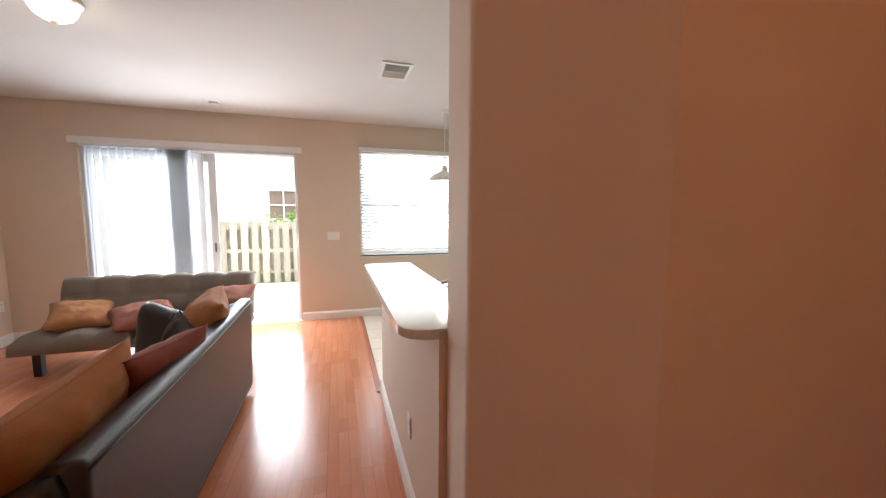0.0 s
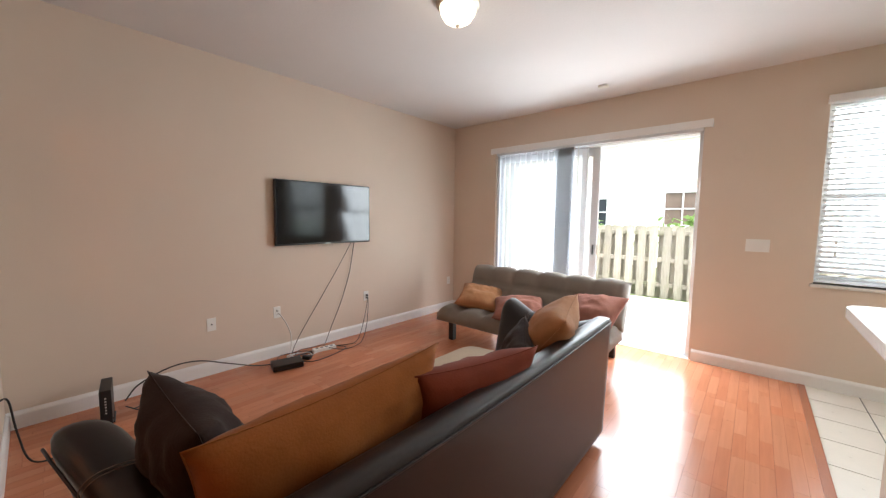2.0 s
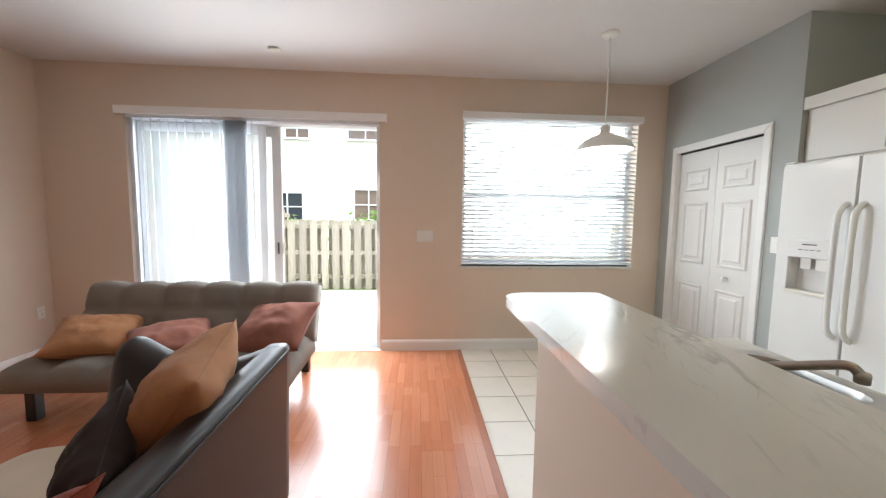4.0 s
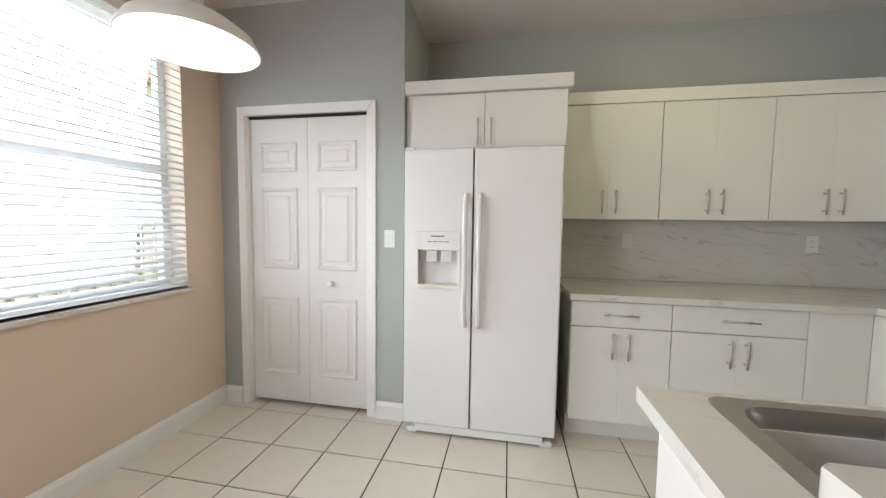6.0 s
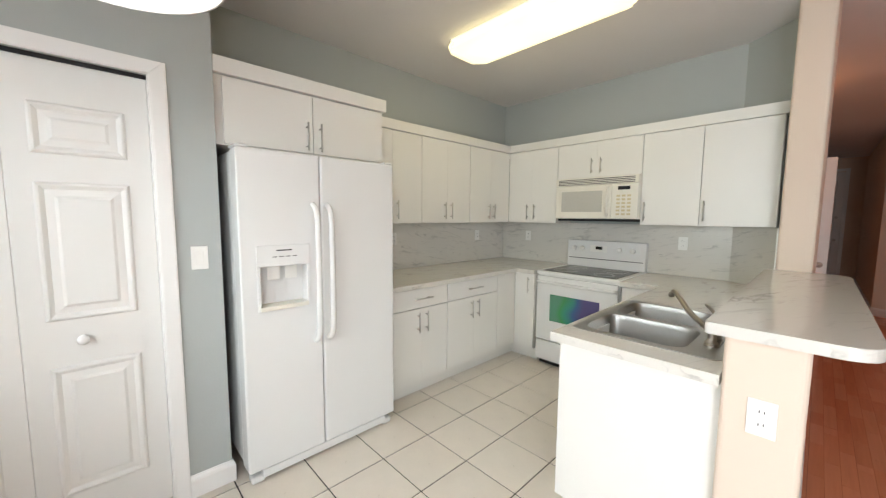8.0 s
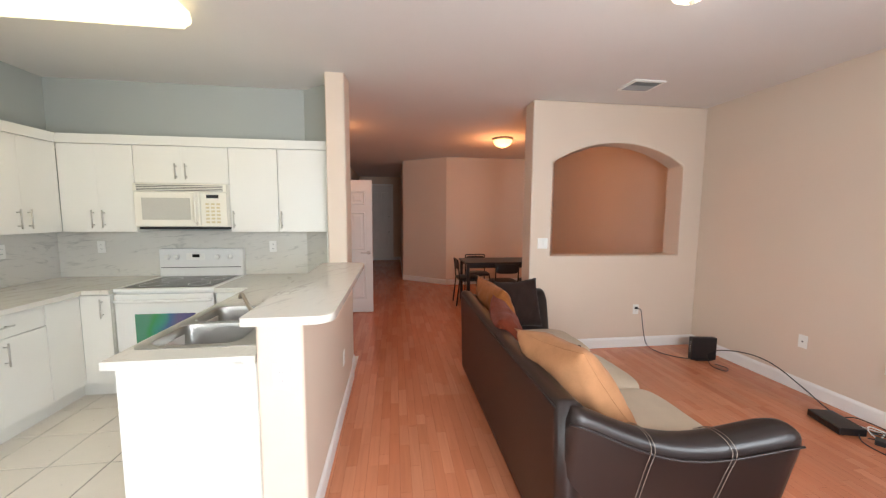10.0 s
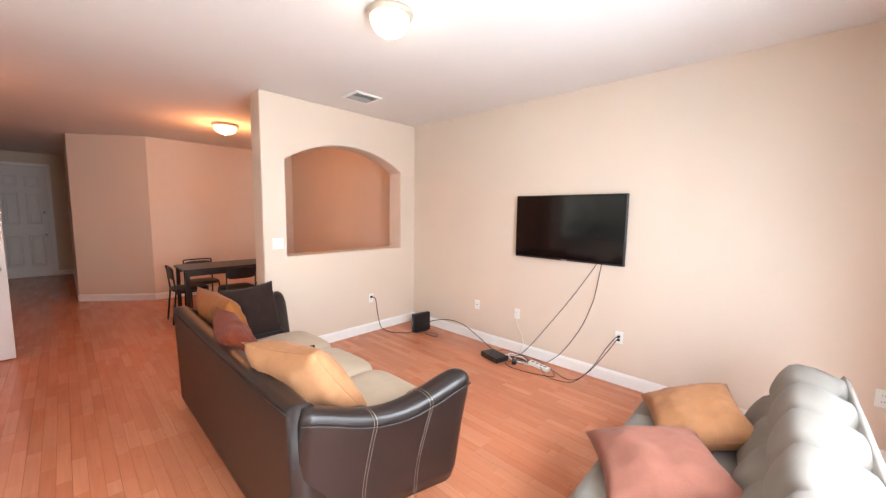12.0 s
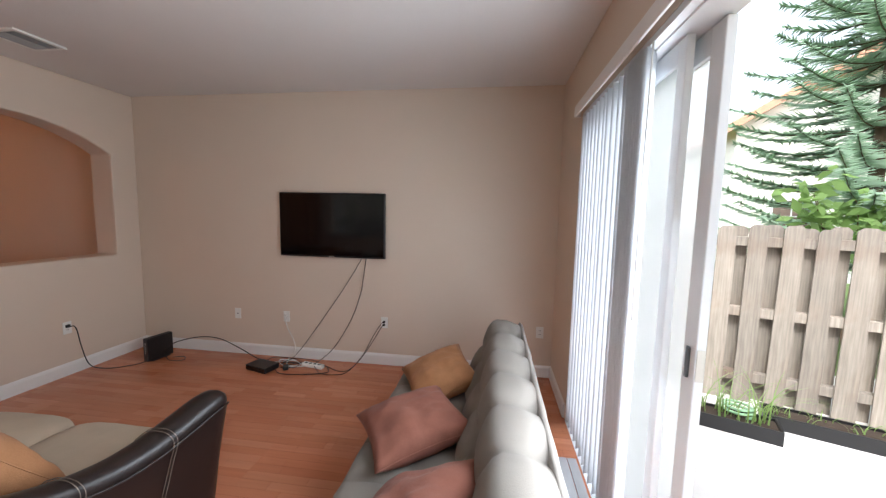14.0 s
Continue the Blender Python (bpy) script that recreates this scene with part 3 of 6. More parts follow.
part("end_panel", prism([(1.47, -0.019), (1.488, -0.019), (1.488, 0.583), (1.47, 0.583)], 0.135, 0.872), CAB, pen)
part("end_foot", box(1.472, 0.055, 0.001, 1.486, 0.583, 0.135), CAB, pen)

UP_E = lambda y: pose(6.41, y, 0, 0, 0, -90)
UP_S = lambda x: pose(x, -4.275, 0, 0, 0, 180)
wall_unit(UP_E(-2.34), 0.632, 1.358, "white wall cabinet with two doors beside the refrigerator")
wall_unit(UP_E(-2.972), 0.63, 1.358, "white two-door wall cabinet over the counter")
wall_unit(UP_E(-3.602), 0.655, 1.358, "white two-door wall cabinet in the kitchen corner")
wall_unit(UP_S(6.39), 0.59, 1.358, "white two-door wall cabinet next to the microwave")
wall_unit(UP_S(5.80), 0.78, 1.79, "short white two-door wall cabinet above the microwave", hz=1.895, length=0.135)
wall_unit(UP_S(5.02), 0.42, 1.358, "white single-door wall cabinet over the counter", doors=1, handles=0.035)
wall_unit(UP_S(4.60), 0.445, 1.358, "white single-door wall cabinet beside the column", doors=1, handles=0.03)
fc = thing("fridge_cabinet", EAST(-1.345, 6.07), "deep white two-door cabinet above the refrigerator", "cabinet", "kitchen wall cabinets")
part("body", box(0, 0.001, 1.775, 0.985, 0.62, 2.118), CAB, fc)
front(fc, "door", 0.035, 0.5, 1.78, 2.112, 0.46, 1.875, 0.16)
front(fc, "door", 0.5, 0.985, 1.78, 2.112, 0.54, 1.875, 0.16)
part("crown", box(-0.003, -0.035, 2.118, 1.01, 0.62, 2.198, 0.003), CAB, fc, "plain white crown board")
crown = prism([(6.695, -2.36), (6.38, -2.36), (6.38, -4.245), (4.135, -4.245), (4.135, -4.34), (4.42, -4.565), (6.695, -4.565)], 2.119, 2.198)
tagged(mesh_object("cabinet_crown", crown, CAB), "white crown board along the tops of the wall cabinets", "cabinet trim")


def round_corner(points, radii, n=8):
    """An outline with its corners rounded."""
    out = []
    m = len(points)
    for i in range(m):
        p, a, b = Vector(points[i]), Vector(points[i - 1]), Vector(points[(i + 1) % m])
        r = radii[i]
        if not r:
            out.append(tuple(p))
            continue
        u, v = (a - p).normalized(), (b - p).normalized()
        s, e = p + u * r, p + v * r
        for k in range(n + 1):
            t = k / n
            q = s * (1 - t) ** 2 + p * 2 * t * (1 - t) + e * t * t
            out.append(tuple(q))
    return out


tmp = prism([(5.985, -2.37), (6.698, -2.37), (6.698, -4.568), (5.795, -4.568), (5.795, -3.865), (5.985, -3.865)], 0.875, 0.913, 0.004, 2)
tagged(mesh_object("worktop", tmp, MARBLE), "white veined marble-look worktop in the kitchen corner", "worktop")


def outline_with_hole(outer, inner, z0, z1):
    bm = bmesh.new()
    edges = []
    for loop in (outer, inner):
        vs = [bm.verts.new((x, y, z1)) for x, y in loop]
        edges += [bm.edges.new((vs[i], vs[(i + 1) % len(vs)])) for i in range(len(vs))]
    bmesh.ops.triangle_fill(bm, use_beauty=True, edges=edges)
    ext = bmesh.ops.extrude_face_region(bm, geom=list(bm.faces))
    for v in [g for g in ext["geom"] if isinstance(g, bmesh.types.BMVert)]:
        v.co.z = z0
    return bm


hole = [(4.18, -2.49), (4.69, -2.49), (4.69, -3.215), (4.18, -3.215)]
pen_top = outline_with_hole([(4.139, -2.33), (4.742, -2.33), (4.742, -3.865), (5.015, -3.865), (5.015, -4.568), (4.425, -4.568), (4.139, -4.335)], hole, 0.875, 0.913)
tagged(mesh_object("peninsula_worktop", pen_top, MARBLE), "white veined marble-look worktop of the peninsula, cut out for the sink", "worktop")
bar_line = round_corner([(3.802, -2.295), (4.183, -2.295), (4.183, -4.056), (3.802, -4.056)], [0.09, 0.012, 0, 0.12])
tagged(mesh_object("bar_top", prism(bar_line, 1.053, 1.09, 0.004, 2), MARBLE), "white veined marble-look breakfast bar top with rounded corners", "bar top")

# backsplash slabs
tagged(mesh_object("backsplash_east", box(6.692, -2.34, 0.914, 6.7, -4.565, 1.357), SPLASH), "white veined marble backsplash behind the long worktop", "backsplash", kind="structure")
tagged(mesh_object("backsplash_south", box(4.425, -4.57, 0.914, 6.69, -4.562, 1.357), SPLASH), "white veined marble backsplash behind the range", "backsplash", kind="structure")
tagged(mesh_object("backsplash_corner", prism([(4.13, -4.33), (4.42, -4.57), (4.427, -4.562), (4.137, -4.322)], 0.914, 1.357), SPLASH), "white veined marble backsplash on the slanting wall", "backsplash", kind="structure")
tagged(mesh_object("backsplash_column", box(4.13, -4.325, 0.914, 4.138, -4.075, 1.357), SPLASH), "white veined marble backsplash beside the column", "backsplash", kind="structure")


def sink():
    """Two-bowl steel sink, drop-in, with a rim."""
    s = thing("kitchen_sink", pose(4.43, -2.855, 0.913), "stainless steel double-bowl drop-in kitchen sink", "sink")
    def bowl(x0, x1, y0, y1, depth):
        ring0 = round_corner([(x0, y0), (x1, y0), (x1, y1), (x0, y1)], [0.08] * 4, 6)
        cx, cy = (x0 + x1) / 2, (y0 + y1) / 2
        bm = bmesh.new()
        rings = []
        for f, z in ((1.0, 0.003), (0.985, -0.006), (0.97, -0.02), (0.94, -depth + 0.03), (0.9, -depth + 0.008), (0.8, -depth), (0.12, -depth - 0.006)):
            rings.append([bm.verts.new((cx + (x - cx) * f, cy + (y - cy) * f, z)) for x, y in ring0])
        for a, b in zip(rings, rings[1:]):
            for k in range(len(a)):
                bm.faces.new((a[k], a[(k + 1) % len(a)], b[(k + 1) % len(b)], b[k]))
        bm.faces.new(rings[-1])
        return bm, ring0
    b1, r1 = bowl(-0.155, 0.25, 0.02, 0.355, 0.19)
    b2, r2 = bowl(-0.155, 0.25, -0.355, -0.02, 0.19)
    part("bowl", b1, STEEL, s, "deep rounded steel bowl", True)
    part("bowl", b2, STEEL, s, "deep rounded steel bowl", True)
    rim = bmesh.new()
    edges = []
    outer = round_corner([(-0.275, -0.395), (0.285, -0.395), (0.285, 0.395), (-0.275, 0.395)], [0.045] * 4, 5)
    for loop in (outer, r1, r2):
        vs = [rim.verts.new((x, y, 0.0035)) for x, y in loop]
        edges += [rim.edges.new((vs[i], vs[(i + 1) % len(vs)])) for i in range(len(vs))]
    bmesh.ops.triangle_fill(rim, use_beauty=True, edges=edges)
    ext = bmesh.ops.extrude_face_region(rim, geom=list(rim.faces))
    for v in [g for g in ext["geom"] if isinstance(g, bmesh.types.BMVert)]:
        v.co.z = 0.0005
    part("rim", rim, STEEL, s)
    for y in (0.19, -0.19):
        part("drain", lathe([(0.0, -0.188), (0.03, -0.188), (0.042, -0.186), (0.045, -0.19)], 20), NICKEL, s, "round steel drain", True, pose(0.045, y, 0))
    f = thing("kitchen_faucet", pose(4.213, -2.64, 0.917), "brushed nickel single-lever faucet on the sink rim", "faucet")
    part("deck_plate", prism(round_corner([(-0.026, -0.11), (0.026, -0.11), (0.026, 0.03), (-0.026, 0.03)], [0.024] * 4, 5), 0.0, 0.006), FAUCET, f, "thin nickel deck plate")
    part("base", lathe([(0, 0.006), (0.024, 0.006), (0.024, 0.012), (0.016, 0.018), (0.0145, 0.03), (0.0145, 0.075), (0.017, 0.085), (0.012, 0.095), (0, 0.097)], 20), FAUCET, f, "", True)
    pts = spline([(0.0, 0, 0.05), (0.035, -0.05, 0.06), (0.11, -0.15, 0.085), (0.175, -0.245, 0.126), (0.208, -0.29, 0.144), (0.222, -0.308, 0.126)], 7)
    part("spout", tube(pts, 0.0115, 10, 0.0105), FAUCET, f, "long swivel spout", True)
    part("nozzle", lathe([(0, 0), (0.013, 0), (0.014, 0.018), (0.012, 0.024), (0, 0.024)], 14), FAUCET, f, "", True, pose(0.222, -0.308, 0.112))
    part("lever_hub", lathe([(0, 0.006), (0.02, 0.006), (0.02, 0.03), (0.014, 0.05), (0.009, 0.06), (0, 0.062)], 18), FAUCET, f, "", True, pose(0, -0.08, 0))
    part("lever", tube(spline([(0, -0.08, 0.05), (0.004, -0.10, 0.085), (0.03, -0.15, 0.108), (0.06, -0.20, 0.118)], 6), 0.008, 8, 0.0065), FAUCET, f, "slim lever", True)
    return s


FAUCET = material("aged_nickel", (180, 172, 162), 0.3, 1.0, vary=0.08, scale=20)
sink()


def fridge():
    f = thing("refrigerator", pose(5.99, -1.385, 0, 0, 0, -90), "white side-by-side refrigerator with ice dispenser", "refrigerator")
    W, D, T = 0.915, 0.66, 1.752
    part("body", box(0.004, 0.002, 0.09, W - 0.004, D, T - 0.012, 0.008), APPL, f)
    fd = 0.105
    dx = 0.415
    for name, x0, x1 in (("freezer_door", 0.0, dx - 0.004), ("fridge_door", dx + 0.004, W)):
        bm = bmesh.new()
        lo, hi = 0.075, T - 0.004
        if name == "freezer_door":
            wx0, wx1, wz0, wz1 = 0.085, 0.335, 0.945, 1.155
            bm.free()
            bm = outline_with_hole([(x0, lo), (x1, lo), (x1, hi), (x0, hi)], [(wx0, wz0), (wx1, wz0), (wx1, wz1), (wx0, wz1)], 0.006, fd)
            for v in bm.verts:
                v.co = (v.co.x, -v.co.z, v.co.y)
            bmesh.ops.dissolve_limit(bm, angle_limit=0.01, verts=bm.verts, edges=bm.edges)
            door = part(name, bm, APPL, f)
            mod = door.modifiers.new("rounded", "BEVEL")
            mod.width, mod.segments, mod.limit_method = 0.012, 3, "ANGLE"
            pan = bmesh.new()
            add_box(pan, wx0 - 0.012, -fd - 0.007, wz1, wx1 + 0.012, -fd + 0.001, 1.265, 0.004)
            add_box(pan, wx0 - 0.012, -fd - 0.007, wz0 - 0.02, wx0 + 0.006, -fd + 0.001, wz1, 0.003)
            add_box(pan, wx1 - 0.006, -fd - 0.007, wz0 - 0.02, wx1 + 0.012, -fd + 0.001, wz1, 0.003)
            disp = part("dispenser", pan, APPL, door, "off-white ice and water dispenser")
            rec = bmesh.new()
            add_box(rec, wx0, -0.03, wz0, wx1, -0.02, wz1)
            part("dispenser_recess", rec, APPL, door)
            part("drip_tray", box(wx0, -fd - 0.012, wz0 - 0.02, wx1, -0.03, wz0 + 0.003, 0.004), CREAM, door)
            for cx in (0.165, 0.255):
                part("paddle", prism([(cx - 0.034, -0.075), (cx + 0.034, -0.075), (cx + 0.02, -0.06), (cx - 0.02, -0.06)], 1.08, 1.152, 0.004, 2), PLATE, door, "white dispenser paddle")
            part("label_bar", box(0.17, -fd - 0.0085, 1.235, 0.25, -fd - 0.0065, 1.241), DARK, door, "small dark lettering bar")
            for k in range(4):
                part("button", box(0.15 + k * 0.034, -fd - 0.009, 1.203, 0.172 + k * 0.034, -fd - 0.0065, 1.207), DARK, door)
        else:
            door = part(name, box(x0, -fd, lo, x1, -0.006, hi, 0.012, 3), APPL, f)
        hx = dx - 0.04 if name == "freezer_door" else dx + 0.04
        pts = spline([(hx, -fd + 0.006, 0.71), (hx, -fd - 0.03, 0.735), (hx, -fd - 0.052, 0.81), (hx, -fd - 0.056, 1.1), (hx, -fd - 0.052, 1.385),
                      (hx, -fd - 0.03, 1.455), (hx, -fd + 0.006, 1.48)], 7)
        part("handle", tube(pts, 0.0155, 12), APPL, door, "curved white handle", True)
        cap_x = x0 + 0.03 if name == "freezer_door" else x1 - 0.03
        part("hinge_cover", box(cap_x - 0.03, -0.095, hi, cap_x + 0.03, 0.02, hi + 0.014, 0.006), APPL, f)
    part("grille", box(0.07, -0.095, 0.022, W - 0.07, -0.03, 0.07, 0.006), APPL, f, "white base grille")
    for x in (0.05, W - 0.05):
        part("foot", box(x - 0.035, -0.085, 0.0, x + 0.035, -0.02, 0.04, 0.012), APPL, f, "white front foot cover")
    return f


fridge()


def stove():
    s = thing("electric_range", SOUTH(5.783, -3.93), "white freestanding electric range with a black glass cooktop", "stove")
    W, D = 0.757, 0.63
    part("body", box(0, 0.0, 0.05, W, D, 0.885, 0.004), APPL, s)
    part("base", box(0.01, 0.04, 0.001, W - 0.01, D, 0.05), DARK, s)
    part("cooktop", box(-0.002, -0.035, 0.885, W + 0.002, D, 0.914, 0.007, 3), APPL, s, "white enamel cooktop frame")
    part("cooktop_glass", box(0.045, 0.01, 0.913, W - 0.045, D - 0.09, 0.918, 0.002), HOB, s, "glossy black cooking glass")
    for x, y, r in ((0.2, 0.14, 0.10), (0.56, 0.14, 0.08), (0.2, 0.40, 0.08), (0.56, 0.40, 0.10)):
        part("burner_ring", lathe([(r, 0), (r + 0.003, 0), (r + 0.003, 0.0006), (r, 0.0006), (r, 0)], 36), PLATE, s, at=pose(x, y, 0.918))
    oven = part("oven_door", box(0.006, -0.04, 0.26, W - 0.006, 0.0, 0.868, 0.008, 3), APPL, s)
    part("window", box(0.15, -0.0425, 0.455, W - 0.15, -0.036, 0.705, 0.002), IRIS, oven, "tinted oven window with a painted green-violet sheen")
    part("handle", tube(spline([(0.02, -0.04, 0.815), (0.05, -0.08, 0.82), (0.2, -0.088, 0.82), (W / 2, -0.09, 0.82), (W - 0.2, -0.088, 0.82), (W - 0.05, -0.08, 0.82), (W - 0.02, -0.04, 0.815)], 6), 0.014, 10),
         APPL, oven, "full-width white handle", True)
    part("seam", box(0.01, -0.012, 0.248, W - 0.01, 0.0, 0.262), DARK, s)
    part("drawer", box(0.006, -0.036, 0.062, W - 0.006, 0.0, 0.25, 0.008, 3), APPL, s, "white storage drawer")
    back = part("control_panel", prism([(0, D - 0.075), (W, D - 0.075), (W, D), (0, D)], 0.914, 1.185, 0.01, 3), APPL, s, "white sloping control panel")
    part("trim_line", box(0.02, D - 0.078, 1.0, W - 0.02, D - 0.072, 1.006), DARK, back)
    part("display_panel", box(0.245, D - 0.0775, 1.075, 0.41, D - 0.073, 1.14, 0.002), PLATE, back)
    part("display", box(0.30, D - 0.079, 1.1, 0.365, D - 0.075, 1.13), HOB, back, "dark clock display")
    for x in (0.08, 0.16, W - 0.23, W - 0.11):
        k = part("knob", lathe([(0, 0.028), (0.019, 0.027), (0.023, 0.02), (0.025, 0.0), (0, 0)], 20), PLATE, back, "round white knob", True, pose(x, D - 0.075, 1.105, 90))
        part("pointer", box(-0.004, -0.02, 0.026, 0.004, 0.02, 0.034, 0.002), PLATE, k)
    return s


def microwave():
    m = thing("microwave", SOUTH(5.775, -4.205), "cream over-the-range microwave oven under the cabinet", "microwave")
    W = 0.757
    z0, z1 = 1.405, 1.785
    part("body", box(0, 0.012, z0, W, 0.36, z1, 0.004), CREAM, m)
    part("underside", box(0.01, 0.02, z0 - 0.022, W - 0.01, 0.35, z0, 0.003), DARK, m, "dark vented underside")
    door = part("door", box(0.002, -0.02, z0 + 0.004, 0.535, 0.012, z1 - 0.072, 0.008, 3), CREAM, m)
    part("window", box(0.065, -0.0225, z0 + 0.065, 0.455, -0.018, z1 - 0.125, 0.002), MWGLASS, door, "grey meshed door window")
    part("handle", tube(spline([(0.505, -0.018, z0 + 0.03), (0.505, -0.045, z0 + 0.06), (0.505, -0.048, z0 + 0.16), (0.505, -0.045, z1 - 0.13), (0.505, -0.018, z1 - 0.1)], 6), 0.012, 8), CREAM, door, "", True)
    pan = part("control_panel", box(0.537, -0.02, z0 + 0.004, W - 0.002, 0.012, z1 - 0.072, 0.006, 2), CREAM, m)
    part("display", box(0.59, -0.0225, z1 - 0.125, 0.69, -0.018, z1 - 0.095), HOB, pan, "dark green display")
    for r in range(6):
        for c in range(3):
            part("key", box(0.58 + c * 0.045, -0.0225, z0 + 0.035 + r * 0.032, 0.61 + c * 0.045, -0.019, z0 + 0.052 + r * 0.032, 0.001, 1), KEYCAP, pan)
    vent = part("vent_panel", box(0.0, -0.02, z1 - 0.07, W, 0.012, z1, 0.005, 2), CREAM, m, "cream louvred vent panel")
    for r in range(4):
        part("slot", box(0.03, -0.0215, z1 - 0.062 + r * 0.014, W - 0.03, -0.0195, z1 - 0.056 + r * 0.014), DARK, vent)
    return m


MWGLASS = material("grey_mesh_glass", (190, 188, 180), 0.15, vary=0.04, scale=60)
KEYCAP = material("tan_keys", (206, 192, 156), 0.5, vary=0.05)
# The sheen is painted into the base colour, a violet-to-green ramp along x.
IRIS = material("painted_sheen_oven_glass", (44, 70, 60), 0.07, vary=0.1, coat=1.0)
nt = IRIS.node_tree
tcn, grad, rmp = nt.nodes.new("ShaderNodeTexCoord"), nt.nodes.new("ShaderNodeTexNoise"), nt.nodes.new("ShaderNodeValToRGB")
grad.inputs["Scale"].default_value, grad.inputs["Detail"].default_value = 3.0, 1
nt.links.new(tcn.outputs["Object"], grad.inputs["Vector"])
sep, run, tot = nt.nodes.new("ShaderNodeSeparateXYZ"), nt.nodes.new("ShaderNodeMath"), nt.nodes.new("ShaderNodeMath")
run.operation, tot.operation = "MULTIPLY_ADD", "MULTIPLY_ADD"
nt.links.new(tcn.outputs["Object"], sep.inputs[0])
nt.links.new(sep.outputs["X"], run.inputs[0])
run.inputs[1].default_value, run.inputs[2].default_value = -0.75, 0.60
nt.links.new(grad.outputs["Fac"], tot.inputs[0])
tot.inputs[1].default_value = 0.35
nt.links.new(run.outputs[0], tot.inputs[2])
nt.links.new(tot.outputs[0], rmp.inputs["Fac"])
el = rmp.color_ramp.elements
el[0].position, el[0].color = 0.38, srgb(84, 80, 130)
el[1].position, el[1].color = 0.62, srgb(70, 140, 110)
for pos_, col_ in ((0.45, (50, 96, 140)), (0.51, (46, 140, 120)), (0.57, (48, 140, 80))):
    el.new(pos_).color = srgb(*col_)
nt.links.new(rmp.outputs["Color"], nt.nodes["Principled BSDF"].inputs["Base Color"])
stove()
microwave()


def wall_plate(at, kind, label):
    """A plate on a wall: 'outlet', 'switch', 'rocker', 'triple' or 'blank'. Its face looks along local -y."""
    w = 0.166 if kind == "triple" else 0.115 if kind == "double" else 0.07
    name = "outlet" if kind in ("outlet", "blank") else "light_switch"
    o = thing(name, at, label, "outlet" if name == "outlet" else "switch")
    part("plate", box(-w / 2, -0.006, -0.057, w / 2, 0.0, 0.057, 0.002, 2), PLATE, o)
    if kind == "outlet":
        for dz in (-0.02, 0.02):
            s = part("socket", prism(round_corner([(-0.017, -0.0075), (0.017, -0.0075), (0.017, -0.0055), (-0.017, -0.0055)], [0] * 4), dz - 0.014, dz + 0.014), PLATE, o)
            for dx in (-0.006, 0.006):
                part("slot", box(dx - 0.0012, -0.0082, dz - 0.003, dx + 0.0012, -0.007, dz + 0.006), DARK, s)
    elif kind == "blank":
        part("jack", box(-0.006, -0.009, -0.006, 0.006, -0.005, 0.006), DARK, o)
    else:
        n = 3 if kind == "triple" else 2 if kind == "double" else 1
        for k in range(n):
            cx = (k - (n - 1) / 2) * 0.046
            part("rocker", box(cx - 0.0165, -0.0095, -0.033, cx + 0.0165, -0.005, 0.033, 0.0015), PLATE, o)
    return o


W_EAST = lambda y, z, x=6.03: pose(x, y, z, 0, 0, -90)
W_SOUTH = lambda x, z, y: pose(x, y, z, 0, 0, 180)
W_TV = lambda y, z: pose(0.0, y, z, 0, 0, 90)
wall_plate(W_EAST(-1.246, 1.21), "rocker", "white rocker switch on the grey pantry wall")
wall_plate(W_EAST(-2.875, 1.205, 6.692), "outlet", "white outlet on the marble backsplash")
wall_plate(W_EAST(-4.06, 1.205, 6.692), "outlet", "white outlet on the marble backsplash near the corner")
wall_plate(W_SOUTH(6.32, 1.20, -4.562), "outlet", "white outlet on the marble backsplash beside the range")
wall_plate(W_SOUTH(4.76, 1.197, -4.562), "outlet", "white outlet on the marble backsplash by the peninsula")
wall_plate(W_SOUTH(4.03, 0.815, -2.33), "outlet", "white outlet on the end of the half wall")
wall_plate(pose(3.935, -3.52, 0.41, 0, 0, -90), "outlet", "white outlet low on the half wall")
wall_plate(pose(3.554, 0.0, 1.185), "triple", "white triple rocker switch beside the patio door")
cover = wall_plate(pose(3.377, 0.0, 2.03), "single", "small wall-coloured cover plate high on the wall")
for piece in cover.children:
    piece.data.materials[0] = PAINT
wall_plate(W_SOUTH(1.918, 1.22, -4.49), "double", "white double switch beside the arched pass-through")
wall_plate(W_SOUTH(0.754, 0.445, -4.49), "outlet", "white outlet under the arched pass-through")
for y, k, lab in ((-3.325, "blank", "white cable jack plate on the television wall"), (-2.755, "outlet", "white outlet under the television with a white plug"),
                  (-1.675, "outlet", "white outlet under the television with two black plugs"), (-0.12, "outlet", "white outlet on the television wall near the corner")):
    wall_plate(W_TV(y, 0.445), k, lab)


